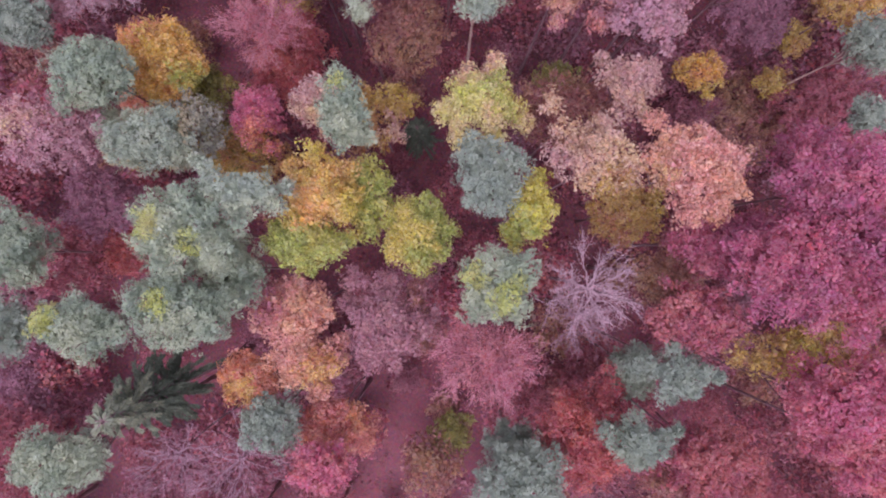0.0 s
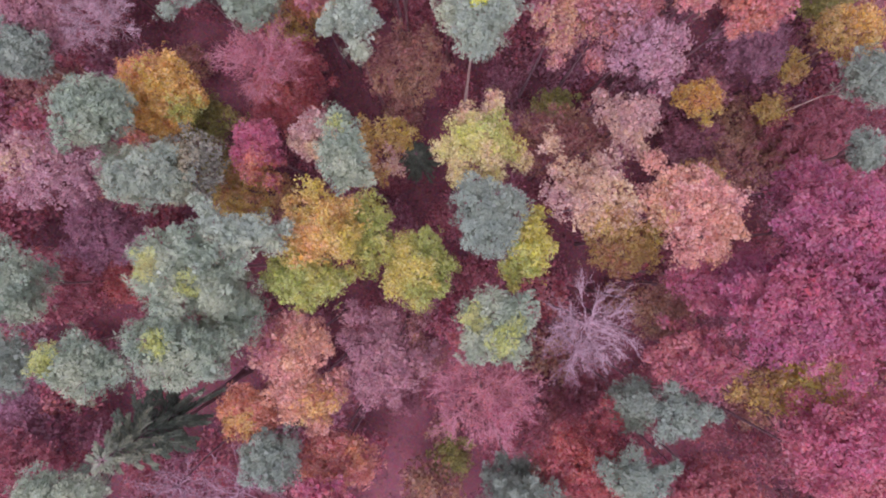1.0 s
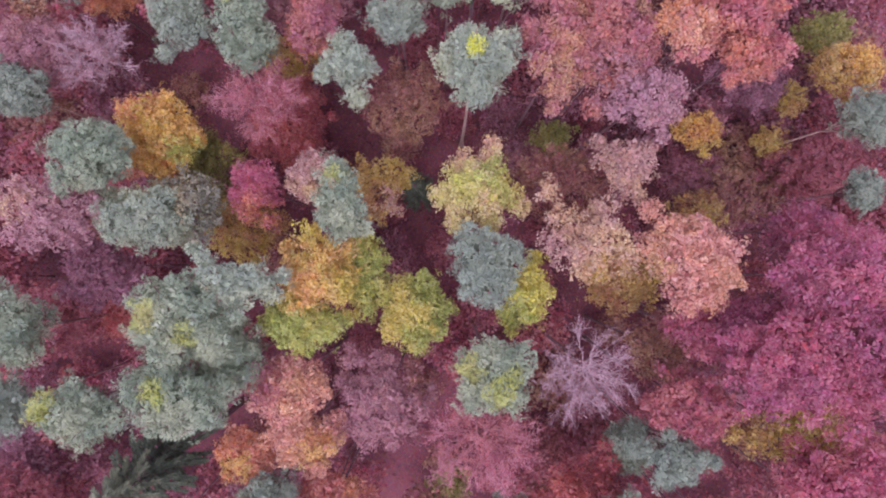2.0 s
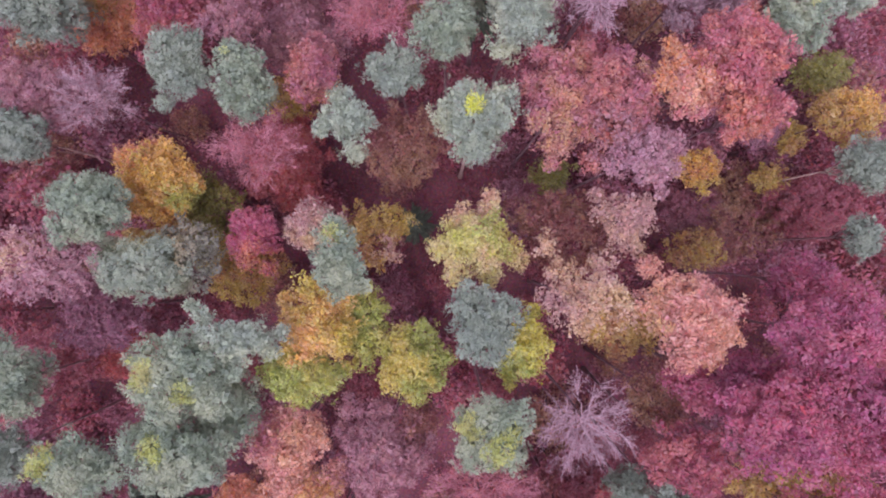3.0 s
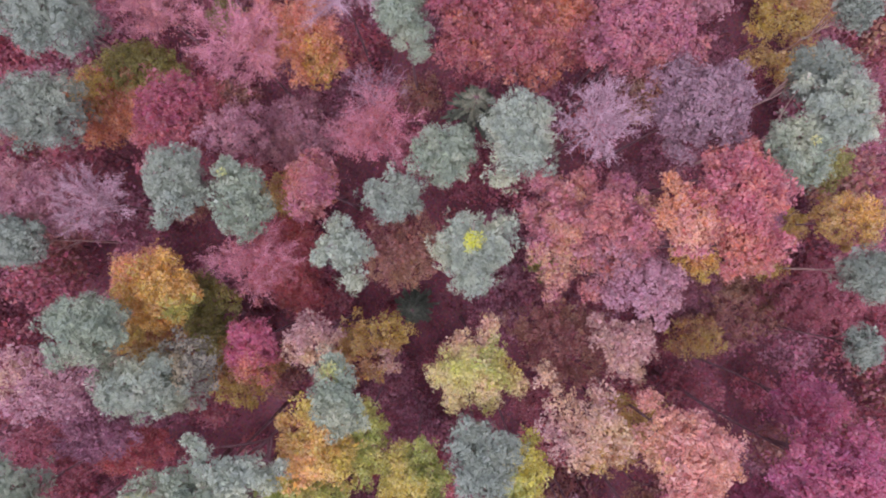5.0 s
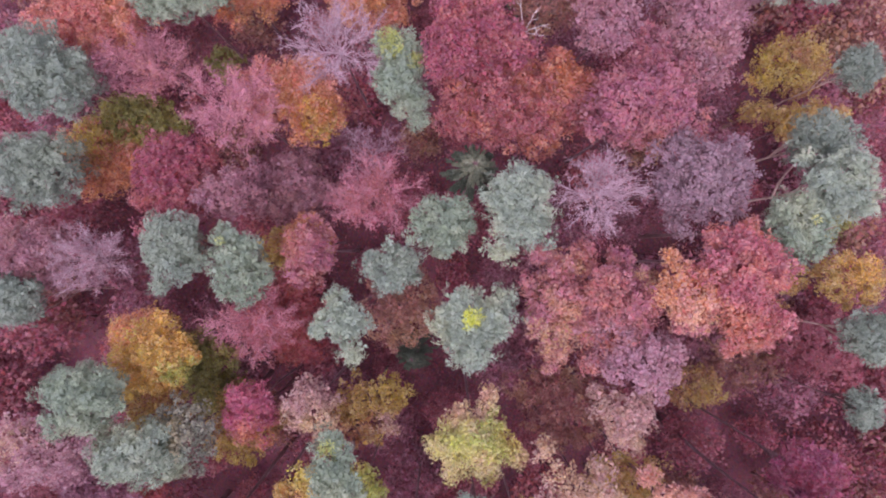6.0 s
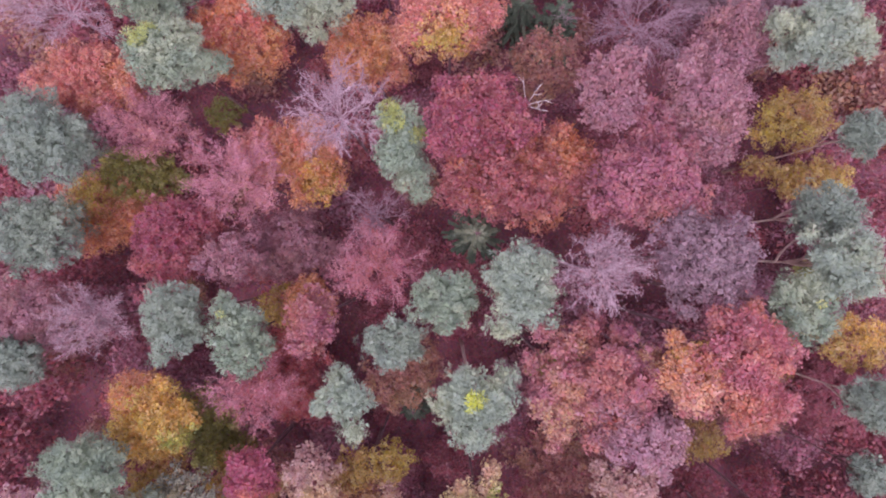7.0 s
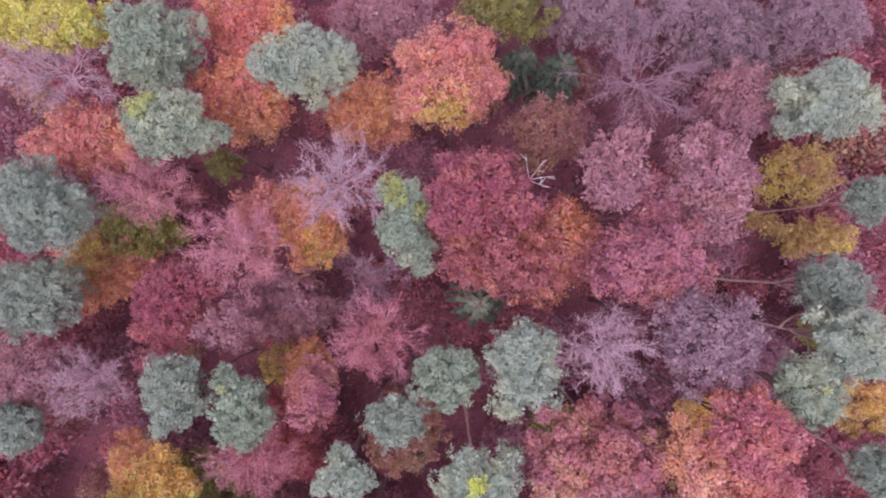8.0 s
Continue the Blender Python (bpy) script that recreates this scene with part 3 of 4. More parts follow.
pine_tree(-5.30, 15.36, 27.2, 1.00, 1.15, "pale_pine", "slender pale grey-green pine", lumps=[(-0.19, 1.25, 0.63), (-0.98, -0.23, 0.69), (0.44, 0.24, 0.88), (1.26, -0.23, 0.57), (0.44, -1.33, 0.76), (0.63, -2.15, 0.41), (-1.39, -0.70, 0.38)])
pine_tree(-2.51, 18.32, 26.4, 1.33, 1.18, "blue_pine", "blue-grey pine with a dense rounded crown", lumps=[(-1.08, 0.20, 0.74), (0.78, 0.54, 0.81), (0.10, -0.81, 0.74), (1.28, -0.47, 0.47)])
pine_tree(0.52, 20.66, 26.5, 1.49, 1.49, "pine", "grey-green Scots pine with a dense domed crown", lumps=[(-0.67, 0.84, 0.81), (0.67, 0.84, 0.88), (0.00, -0.84, 0.94), (-1.52, 0.51, 0.47)])
pine_tree(4.55, 21.66, 28.1, 1.64, 2.14, "pale_pine", "pale grey-green pine with a broad clumped crown", lumps=[(-1.23, 0.49, 0.97), (1.04, 1.13, 1.04), (0.06, -1.13, 1.13), (-0.91, -2.43, 0.78), (1.36, -0.49, 0.81)])
pine_tree(-12.02, 18.30, 24.4, 1.58, 1.93, "pine", "grey-green pine with yellowed shoots in its crown", spots=[(-0.95, 1.91, 0.48)], lumps=[(-1.00, 2.00, 0.79), (0.43, 1.29, 0.89), (1.32, -0.50, 0.89), (-0.64, -0.86, 1.00), (0.43, -1.93, 0.79)])
pine_tree(-16.04, 19.38, 24.4, 1.58, 1.93, "blue_pine", "blue-grey pine with a dense rounded crown", lumps=[(-0.97, 1.25, 1.00), (0.82, 1.25, 1.00), (-0.07, -0.89, 1.07), (-0.97, -2.32, 0.71), (1.36, -0.89, 0.64)])
pine_tree(-29.48, 15.87, 19.5, 2.37, 1.64, "blue_pine", "sparse blue-grey pine over red undergrowth", bark="pine")
pine_tree(-27.27, 24.80, 20.8, 2.74, 2.60, "blue_pine", "blue-grey pine with a dense rounded crown")
pine_tree(-25.35, 30.70, 23.1, 2.94, 2.67, "blue_pine", "broad blue-grey pine with a loose crown", lumps=[(-1.54, 1.65, 1.10), (1.39, -0.18, 1.28), (-0.44, -1.65, 1.28), (2.49, -0.92, 0.81)], bark="pine")
pine_tree(-16.55, 35.52, 24.2, 2.34, 1.73, "pine", "grey-green pine with yellowed shoots in its crown", spots=[(-1.45, 1.25, 0.88)], lumps=[(-1.88, 0.78, 1.06), (1.13, 1.13, 1.06), (2.19, -0.64, 1.06), (-0.64, -1.35, 0.99), (3.26, -0.46, 0.57)])
pine_tree(-18.47, 41.08, 22.6, 2.87, 2.63, "pine", "grey-green Scots pine with a dense domed crown")
pine_tree(-8.25, 39.59, 23.4, 2.76, 1.87, "pale_pine", "pale pine with a wide flat crown", lumps=[(-2.72, 0.07, 1.27), (-0.18, 1.52, 1.09), (1.99, 0.25, 1.27), (-0.91, -1.38, 1.01), (0.54, -2.28, 0.65)])
pine_tree(-2.04, 29.48, 25.9, 1.25, 2.22, "pine", "grey-green pine with yellowed shoots in its crown", spots=[(-0.51, 1.61, 0.71), (-0.83, 2.41, 0.45), (0.93, 0.80, 0.39)], lumps=[(-0.88, 1.85, 0.94), (-0.03, 0.17, 1.01), (0.81, -1.52, 1.01), (0.98, -2.53, 0.74)])
pine_tree(23.93, 37.07, 23.9, 2.72, 1.95, "pale_pine", "pale grey-green pine with a broad clumped crown", lumps=[(-2.68, 0.71, 0.89), (-1.25, -0.71, 1.14), (0.54, 1.79, 1.07), (2.32, -0.36, 1.25), (-2.32, -1.43, 0.89)])
pine_tree(22.36, 22.83, 28.3, 1.61, 1.70, "pale_pine", "pale grey-green pine with a broad clumped crown", lumps=[(-1.32, 0.31, 0.78), (0.88, 0.94, 0.94), (1.19, -0.94, 0.88), (-0.69, -1.25, 0.88), (-1.94, 1.57, 0.63)], bark="pine")
pine_tree(19.48, 20.54, 29.0, 1.53, 1.72, "pine", "grey-green pine with yellowed shoots in its crown", spots=[(-0.15, 0.00, 0.41)])
pine_tree(22.90, 25.69, 25.4, 1.91, 1.54, "blue_pine", "blue-grey pine with a dense rounded crown", bark="pine")
pine_tree(27.53, 31.10, 21.4, 1.22, 1.22, "blue_pine", "small blue-grey pine above yellow bushes", bark="pine")
pine_tree(28.44, 13.62, 21.5, 1.66, 1.56, "blue_pine", "sparse blue-grey pine with a long bare trunk", bark="pine")
pine_tree(28.28, 8.73, 20.7, 0.95, 1.25, "blue_pine", "small sparse pine above red undergrowth")

# spruces
spruce_tree(-18.89, -9.57, 27.1, 2.95, 2.95, "spruce", "dark green spruce with drooping whorled branches")
spruce_tree(2.43, 24.60, 23.1, 2.04, 2.04, "spruce", "dark green spruce in a gap between pines")
spruce_tree(-2.18, 10.14, 9.5, 1.90, 1.90, "spruce", "young dark spruce in deep shade")
spruce_tree(9.48, 42.22, 13.0, 2.58, 2.58, "spruce", "young dark green spruce in shade")
spruce_tree(6.66, 43.31, 11.6, 2.22, 2.22, "spruce", "young dark green spruce in shade")

# yellow, orange and cream trees
broadleaf_tree(-18.83, 12.56, 21.7, 2.45, 2.26, "gold", "golden yellow oak with an orange tinge", thin=0.07, lumps=[(-2.12, 1.47, 0.97), (0.58, 1.85, 1.08), (2.12, -0.08, 1.08), (-0.97, -0.85, 1.16), (1.35, -1.62, 1.08), (0.19, -2.39, 0.77)], boughs=[(1.95, -1.20, 0.85, "lime", "yellow-green boughs"), (-1.55, 2.43, 1.37, "rust", "rust-orange boughs")])
broadleaf_tree(-17.42, 11.63, 17.0, 2.04, 1.87, "olive", "low olive-green bush beside a golden oak")
broadleaf_tree(-7.47, 3.23, 26.1, 1.90, 2.00, "honey", "honey-yellow and orange oak with a lumpy crown", thin=0.07, lumps=[(-0.36, 2.54, 0.79), (0.62, 1.39, 1.11), (1.84, 1.39, 0.72), (2.16, 0.08, 0.72), (0.13, -0.25, 1.18), (1.44, -1.07, 0.85), (-0.85, 0.41, 0.79), (-1.74, 1.72, 0.39)])
broadleaf_tree(-8.20, 0.38, 25.4, 2.40, 1.40, "lime", "yellow-green oak with a dense crown", thin=0.07, lumps=[(-1.51, 0.32, 0.80), (-0.28, -0.51, 1.07), (1.39, -0.35, 1.00), (0.23, -1.41, 0.60), (2.46, 0.32, 0.53), (-2.01, 0.99, 0.40)])
broadleaf_tree(-4.87, 3.26, 23.5, 1.50, 2.22, "lime", "yellow-green oak with a dense crown", thin=0.07)
broadleaf_tree(-1.61, 0.74, 24.5, 1.80, 1.75, "lime", "bright yellow-green tree with a round crown", thin=0.07, lumps=[(-1.67, 1.17, 0.82), (-0.57, 1.92, 0.75), (0.86, 1.68, 0.82), (1.88, 0.49, 0.75), (1.37, -0.71, 0.82), (-0.06, -1.46, 0.82), (-1.32, -0.77, 0.82), (0.62, 2.43, 0.38), (-0.06, 0.32, 1.23)])
broadleaf_tree(2.15, 8.52, 27.1, 1.75, 1.80, "cream", "cream and yellow tree with ragged edges", thin=0.07, boughs=[(1.54, 0.42, 1.34, "lime", "yellow-green boughs")], lumps=[(0.96, 2.42, 0.64), (0.77, 1.72, 0.77), (-0.86, 1.24, 0.77), (-2.10, -0.51, 0.83), (-0.12, 0.12, 1.28), (1.69, -0.51, 0.89), (2.55, -1.22, 0.64), (-1.18, -1.95, 0.89), (0.83, -2.11, 0.77)])
broadleaf_tree(5.01, 2.38, 26.3, 1.20, 1.50, "yellow", "yellow tree with green lower leaves beside a pine", thin=0.07, boughs=[(-0.59, -1.20, 1.17, "lime", "yellow-green boughs")], lumps=[(0.69, 1.92, 0.45), (0.59, 0.73, 0.71), (1.24, -0.08, 0.52), (0.04, -1.05, 0.91), (-1.00, -1.38, 0.65), (-0.28, -0.08, 0.84), (-0.77, -2.25, 0.29)])
broadleaf_tree(6.99, 16.05, 28.3, 1.60, 2.00, "rose_gold", "salmon and gold beech with a broad crown", boughs=[(-0.46, -2.10, 1.42, "tan", "tan-gold lower boughs")], lumps=[(-1.11, 2.96, 0.74), (-1.72, 1.26, 0.80), (-1.32, -0.58, 0.86), (-0.34, -2.12, 0.99), (-0.52, -3.26, 0.40), (0.28, 2.19, 1.05), (-0.03, 0.34, 1.23)])
broadleaf_tree(10.03, 16.18, 28.5, 2.10, 2.40, "rose", "rose-pink beech with a broad crown", boughs=[(-0.40, -2.10, 1.50, "mauve", "mauve lower boughs"), (1.61, 1.95, 0.81, "tan", "tan-gold boughs")], lumps=[(-1.53, 3.04, 0.99), (0.31, 2.73, 0.86), (1.61, 1.50, 0.62), (0.93, -0.10, 1.05), (-0.30, -1.95, 1.05), (-1.22, -3.24, 0.74), (-1.22, 0.51, 1.23), (1.30, -1.33, 0.55)])
broadleaf_tree(11.61, 13.24, 28.5, 1.50, 1.40, "lilac", "lilac half-bare tree with thin foliage", thin=0.38, lumps=[(-1.66, -0.58, 0.85), (-0.14, 0.70, 0.91), (1.14, 0.40, 0.67), (1.45, -0.88, 0.55), (-0.14, -1.25, 0.67), (-1.11, 0.95, 0.55), (0.78, -2.04, 0.27)])
broadleaf_tree(21.27, 14.50, 11.0, 1.80, 1.60, "gold", "low golden bush on the forest floor", thin=0.38)
broadleaf_tree(13.11, 2.66, 19.0, 2.74, 2.25, "ochre", "ochre tree with thinning foliage", thin=0.38)
broadleaf_tree(22.06, -6.50, 24.9, 3.50, 1.55, "ochre", "ochre and yellow tree among magenta beeches", thin=0.38, lumps=[(-2.13, -0.28, 0.78), (0.00, -0.64, 0.89), (1.42, 1.13, 0.78), (2.83, 1.49, 0.71), (-1.06, 0.43, 0.78)], boughs=[(-0.24, -0.54, 1.16, "yellow", "yellow boughs")])
broadleaf_tree(-4.55, 8.78, 21.5, 2.27, 2.19, "ochre", "ochre tree with thinning foliage", thin=0.38, boughs=[(1.44, -0.98, 0.96, "blush", "pale pink boughs")])
broadleaf_tree(-7.89, 9.26, 23.0, 1.72, 1.72, "blush", "pale pinkish tree with thin foliage", thin=0.38)
broadleaf_tree(-14.29, 6.37, 17.5, 2.50, 2.40, "ochre", "ochre undergrowth tree among taller trees", thin=0.38)
broadleaf_tree(-17.56, 8.20, 13.2, 2.48, 2.16, "olive", "low olive-green bush among taller trees")
broadleaf_tree(-16.29, 7.29, 23.3, 2.18, 2.39, "ash", "greyish half-bare tree with dull leaves", thin=0.38)
broadleaf_tree(-18.77, 8.03, 20.2, 2.00, 1.73, "ochre", "ochre tree with thin leaves below a pine", thin=0.45)
broadleaf_tree(-26.13, 26.69, 14.2, 3.37, 2.92, "rust", "orange-brown undergrowth tree among taller trees", boughs=[(-0.38, 0.89, 1.81, "ochre", "ochre boughs")])
broadleaf_tree(-23.83, 29.42, 13.5, 3.36, 2.15, "olive", "low olive-green bush on the forest floor")
broadleaf_tree(-9.13, 29.77, 19.8, 2.57, 2.81, "rust", "rusty orange tree with a soft round crown", boughs=[(1.19, -1.76, 1.29, "gold", "golden boughs")])
broadleaf_tree(-11.89, 30.46, 18.9, 2.21, 2.29, "salmon", "orange-pink tree with a soft round crown")
broadleaf_tree(-25.53, 42.80, 22.4, 3.86, 1.84, "yellow", "bright yellow tree with a broad crown", thin=0.07)
broadleaf_tree(-5.10, 38.06, 17.7, 3.36, 2.46, "rust", "rusty orange tree with a broad crown")
broadleaf_tree(27.53, 33.65, 14.0, 2.91, 2.03, "ochre", "ochre undergrowth tree among taller trees", thin=0.38, lumps=[(-2.03, -1.27, 0.99), (1.58, 0.99, 0.99), (-2.94, -3.52, 0.90)])
broadleaf_tree(27.08, 28.76, 16.7, 2.89, 1.24, "ochre", "ochre-yellow undergrowth tree among taller trees", thin=0.38, lumps=[(-2.76, 0.93, 0.85), (2.34, -0.34, 0.85), (-1.49, -0.76, 0.76)])
broadleaf_tree(28.45, 17.24, 19.6, 2.40, 1.70, "ochre", "golden orange tree with a ragged crown", thin=0.38, boughs=[(0.70, 0.89, 1.55, "gold", "golden boughs")])
broadleaf_tree(28.44, 17.04, 11.4, 1.39, 1.20, "ochre", "low ochre bush over the forest floor", thin=0.38)
broadleaf_tree(27.47, 13.88, 10.1, 1.40, 1.00, "ochre", "low ochre bush on the forest floor", thin=0.38)
broadleaf_tree(-6.97, -11.47, 22.5, 2.36, 1.92, "salmon", "salmon-orange tree with a soft round crown", boughs=[(-0.74, -1.47, 1.44, "coral", "coral-pink boughs")])
broadleaf_tree(-8.61, -6.95, 24.1, 2.00, 1.60, "peach", "peach and apricot oak with a broad crown", thin=0.07, boughs=[(1.28, -0.45, 1.25, "apricot", "apricot boughs")], lumps=[(0.37, 0.09, 1.10), (1.99, 0.09, 0.83), (1.06, -1.71, 0.69), (-1.19, 0.43, 0.90), (2.33, 1.19, 0.55), (0.54, -2.22, 0.31)])
broadleaf_tree(-12.41, -8.08, 23.0, 1.50, 1.60, "rust", "rusty orange oak with a small crown", thin=0.07, boughs=[(-0.32, -0.75, 0.92, "apricot", "apricot boughs")], lumps=[(-0.29, 0.68, 0.71), (0.24, -0.38, 0.92), (-0.54, -1.08, 0.42), (1.37, -0.73, 0.57)])
broadleaf_tree(8.53, 9.04, 22.0, 3.00, 2.70, "bark_red", "brown-red tree with thinning foliage", thin=0.38)

# pink, magenta and red trees
broadleaf_tree(-12.26, 8.88, 21.6, 1.40, 1.60, "pink", "small bright pink beech with a round crown", boughs=[(0.40, -1.66, 1.18, "scarlet", "red-orange lower boughs")], lumps=[(-0.78, 0.90, 0.88), (0.76, 0.75, 0.95), (0.03, -0.60, 1.17), (1.38, -0.60, 0.59), (-0.34, -1.74, 0.73), (0.98, -2.11, 0.59)])
broadleaf_tree(-23.01, 3.35, 20.9, 2.40, 2.55, "plum", "plum-purple tree with a fine crown")
broadleaf_tree(-24.01, 7.02, 24.9, 3.30, 2.10, "lilac", "pale lilac-pink tree with ragged clustered foliage", boughs=[(-1.88, 0.68, 1.43, "blush", "pale pink boughs")], thin=0.5)
broadleaf_tree(10.90, 9.62, 26.4, 1.15, 1.30, "blush", "pale pink tree with thin foliage", thin=0.38, lumps=[(-1.35, 0.64, 0.84), (-0.39, -0.65, 1.10), (0.91, -0.00, 0.90), (1.23, 1.03, 0.52), (0.42, -1.62, 0.84), (-1.68, 1.51, 0.45)])
broadleaf_tree(8.67, 4.81, 28.4, 2.00, 1.60, "blush", "pale pink tree with cream lower leaves", thin=0.38, boughs=[(1.10, -1.84, 1.42, "ochre", "ochre lower boughs")], lumps=[(-2.59, 3.33, 0.68), (-1.73, 1.73, 1.04), (-0.19, 1.12, 1.23), (1.19, 0.20, 1.11), (-0.50, -0.72, 1.04), (-2.19, 0.50, 0.92), (1.71, -0.97, 0.80), (0.58, 2.50, 0.74)])
broadleaf_tree(13.64, 4.32, 29.6, 2.00, 2.20, "peach", "salmon-pink beech with a dense crown", boughs=[(-2.14, -0.65, 0.89, "tan", "tan-gold boughs")], lumps=[(-1.99, 2.68, 0.65), (-1.10, 1.67, 0.89), (0.89, 0.98, 0.89), (2.17, -0.65, 0.77), (1.28, -2.20, 0.89), (-0.21, -2.44, 0.83), (-1.99, 0.54, 1.01), (2.56, -1.10, 0.48)])
broadleaf_tree(20.93, 3.19, 30.7, 2.95, 2.77, "magenta", "large magenta beech with layered foliage")
broadleaf_tree(18.16, -0.86, 31.4, 3.18, 2.80, "magenta", "large magenta beech with layered foliage")
broadleaf_tree(22.35, -1.00, 31.3, 2.70, 2.70, "magenta", "large magenta beech with layered foliage")
broadleaf_tree(16.59, 0.30, 27.2, 2.95, 1.80, "magenta", "magenta beech with layered foliage")
broadleaf_tree(22.06, 5.91, 25.2, 1.98, 1.54, "magenta", "small magenta beech among taller trees")
broadleaf_tree(23.02, -9.13, 28.6, 3.21, 3.21, "pink", "rose-pink beech with a broad crown")
broadleaf_tree(21.92, -8.82, 25.9, 1.40, 1.67, "pink", "rose-pink beech among taller trees")
broadleaf_tree(24.94, -12.02, 27.7, 2.67, 2.61, "pink", "rose-pink beech with a broad crown")
broadleaf_tree(14.07, -3.83, 28.2, 2.34, 1.71, "rose_red", "rose-red beech with a flat crown")
broadleaf_tree(14.29, -1.80, 22.4, 2.03, 2.06, "bark_red", "brown-red tree with thinning foliage", thin=0.38)
bare_tree(8.87, -2.47, 27.1, 2.90, 2.80, "lilac", "nearly leafless lilac-grey tree with radiating twigs", dense=0.7)
bare_tree(2.44, -6.39, 28.2, 3.28, 2.38, "rose_red", "rose-red twiggy tree with sparse small leaves", leaves=5200)
broadleaf_tree(-3.33, -4.63, 25.0, 2.30, 2.20, "mauve", "mauve-pink tree with fine foliage", boughs=[(2.34, 1.93, 1.03, "bark_red", "brown-red boughs")], lumps=[(-2.15, 2.63, 0.88), (-0.19, 2.36, 1.08), (1.77, 1.96, 0.81), (2.59, 0.60, 0.61), (0.83, -0.08, 1.22), (-1.21, 0.26, 1.22), (-1.27, -2.17, 0.95), (0.22, -2.51, 0.68), (-2.63, 1.28, 0.61)])
broadleaf_tree(-9.34, -3.81, 24.5, 2.20, 1.90, "peach", "salmon-pink oak with a lumpy crown", boughs=[(-1.44, 0.76, 1.37, "rose", "rose-pink boughs")], lumps=[(-1.13, 1.17, 0.89), (0.30, 1.35, 0.82), (1.23, 0.08, 0.96), (-0.72, -0.60, 1.03), (-2.16, 0.08, 0.55), (0.65, -1.36, 0.82)])
broadleaf_tree(-7.15, -12.84, 25.9, 1.74, 1.40, "pink", "small rose-pink tree among taller trees")
broadleaf_tree(9.02, -11.83, 24.2, 2.80, 3.31, "red", "red tree with soft fine foliage")
broadleaf_tree(16.14, -13.01, 25.1, 2.92, 2.16, "rose_red", "brownish rose beech with a broad crown")
broadleaf_tree(19.82, -15.22, 23.7, 1.70, 1.27, "rose_red", "brownish rose beech with a broad crown")
broadleaf_tree(15.08, -14.83, 23.2, 2.39, 2.03, "bark_red", "brown-red tree with thinning foliage", thin=0.38)
bare_tree(-13.12, -13.65, 24.7, 3.27, 3.13, "plum", "purple-grey leafless tree with radiating twigs", dense=0.45)
bare_tree(-17.95, -13.87, 22.7, 2.89, 2.78, "plum", "purple-grey leafless tree with radiating twigs", dense=0.45)
broadleaf_tree(-36.23, -11.56, 9.0, 3.00, 2.80, "plum", "plum-purple undergrowth tree among taller trees", thin=0.38)
broadleaf_tree(-34.25, -15.14, 12.5, 2.76, 2.30, "russet", "dull red undergrowth tree")
bare_tree(-11.82, 14.59, 23.4, 3.06, 2.47, "rose_red", "reddish twiggy tree with sparse leaves", leaves=4400)
broadleaf_tree(-2.43, 15.11, 19.4, 2.64, 2.64, "bark_red", "brown-mauve tree in shade with thin foliage", thin=0.38)
broadleaf_tree(31.74, 11.31, 11.6, 4.79, 2.97, "russet", "dull red tree with soft foliage")
broadleaf_tree(25.73, 9.63, 9.0, 4.19, 3.26, "bark_red", "dull brown-red undergrowth tree", thin=0.38)
broadleaf_tree(-7.81, 19.21, 23.9, 1.35, 2.10, "rose", "rose-pink tree with a narrow crown")
bare_tree(-3.83, 22.60, 25.5, 2.97, 2.43, "rose_red", "rose-red twiggy tree with sparse small leaves", leaves=5200)
broadleaf_tree(-10.80, 23.77, 17.0, 3.00, 2.75, "mauve", "mauve tree with fine foliage")
broadleaf_tree(-13.67, 23.01, 21.6, 2.00, 1.50, "mauve", "mottled mauve tree with thin foliage", thin=0.38)
broadleaf_tree(-17.64, 24.17, 21.4, 2.63, 2.93, "rose_red", "rose-red tree with soft foliage")
bare_tree(-12.38, 28.01, 24.8, 2.83, 2.83, "rose", "pink twiggy tree with sparse leaves", leaves=4400)
bare_tree(-6.24, 32.09, 25.0, 2.85, 3.20, "lilac", "pale lilac leafless tree with a forked trunk")
bare_tree(-4.54, 26.03, 20.3, 2.36, 2.29, "plum", "mauve leafless tree among taller trees", dense=0.7)
bare_tree(-24.32, 18.68, 19.9, 2.60, 2.40, "lilac", "lilac twiggy tree with thin foliage", leaves=1800)
broadleaf_tree(-29.64, 18.73, 18.4, 3.03, 2.83, "mauve", "dull mauve tree among taller trees")
broadleaf_tree(-23.63, 35.44, 19.9, 3.60, 2.42, "salmon", "orange-pink tree with soft foliage")
bare_tree(-19.66, 32.00, 20.9, 3.50, 2.20, "rose", "pink twiggy tree with sparse leaves", leaves=4000)
bare_tree(-25.31, 39.84, 22.6, 3.53, 2.94, "lilac", "lilac leafless tree with radiating twigs")
broadleaf_tree(-13.97, 38.55, 19.2, 3.26, 2.86, "scarlet", "bright red-orange tree with a broad crown", boughs=[(0.48, -1.65, 1.55, "rust", "rust-orange boughs")])
broadleaf_tree(-13.32, 43.38, 18.5, 3.44, 2.83, "scarlet", "red tree with a broad crown")
broadleaf_tree(0.73, 38.20, 25.4, 2.85, 2.65, "salmon", "salmon-pink beech with orange lower leaves", lumps=[(-2.42, 1.38, 1.21), (-1.04, 2.42, 1.04), (1.38, 1.55, 1.21), (2.42, -0.35, 1.10), (-2.07, -0.69, 1.21), (0.00, -2.07, 1.21)], boughs=[(-0.35, -2.44, 1.52, "apricot", "apricot lower boughs")])
broadleaf_tree(2.27, 31.00, 28.0, 2.71, 2.52, "rose_red", "rose-red beech with dense foliage")
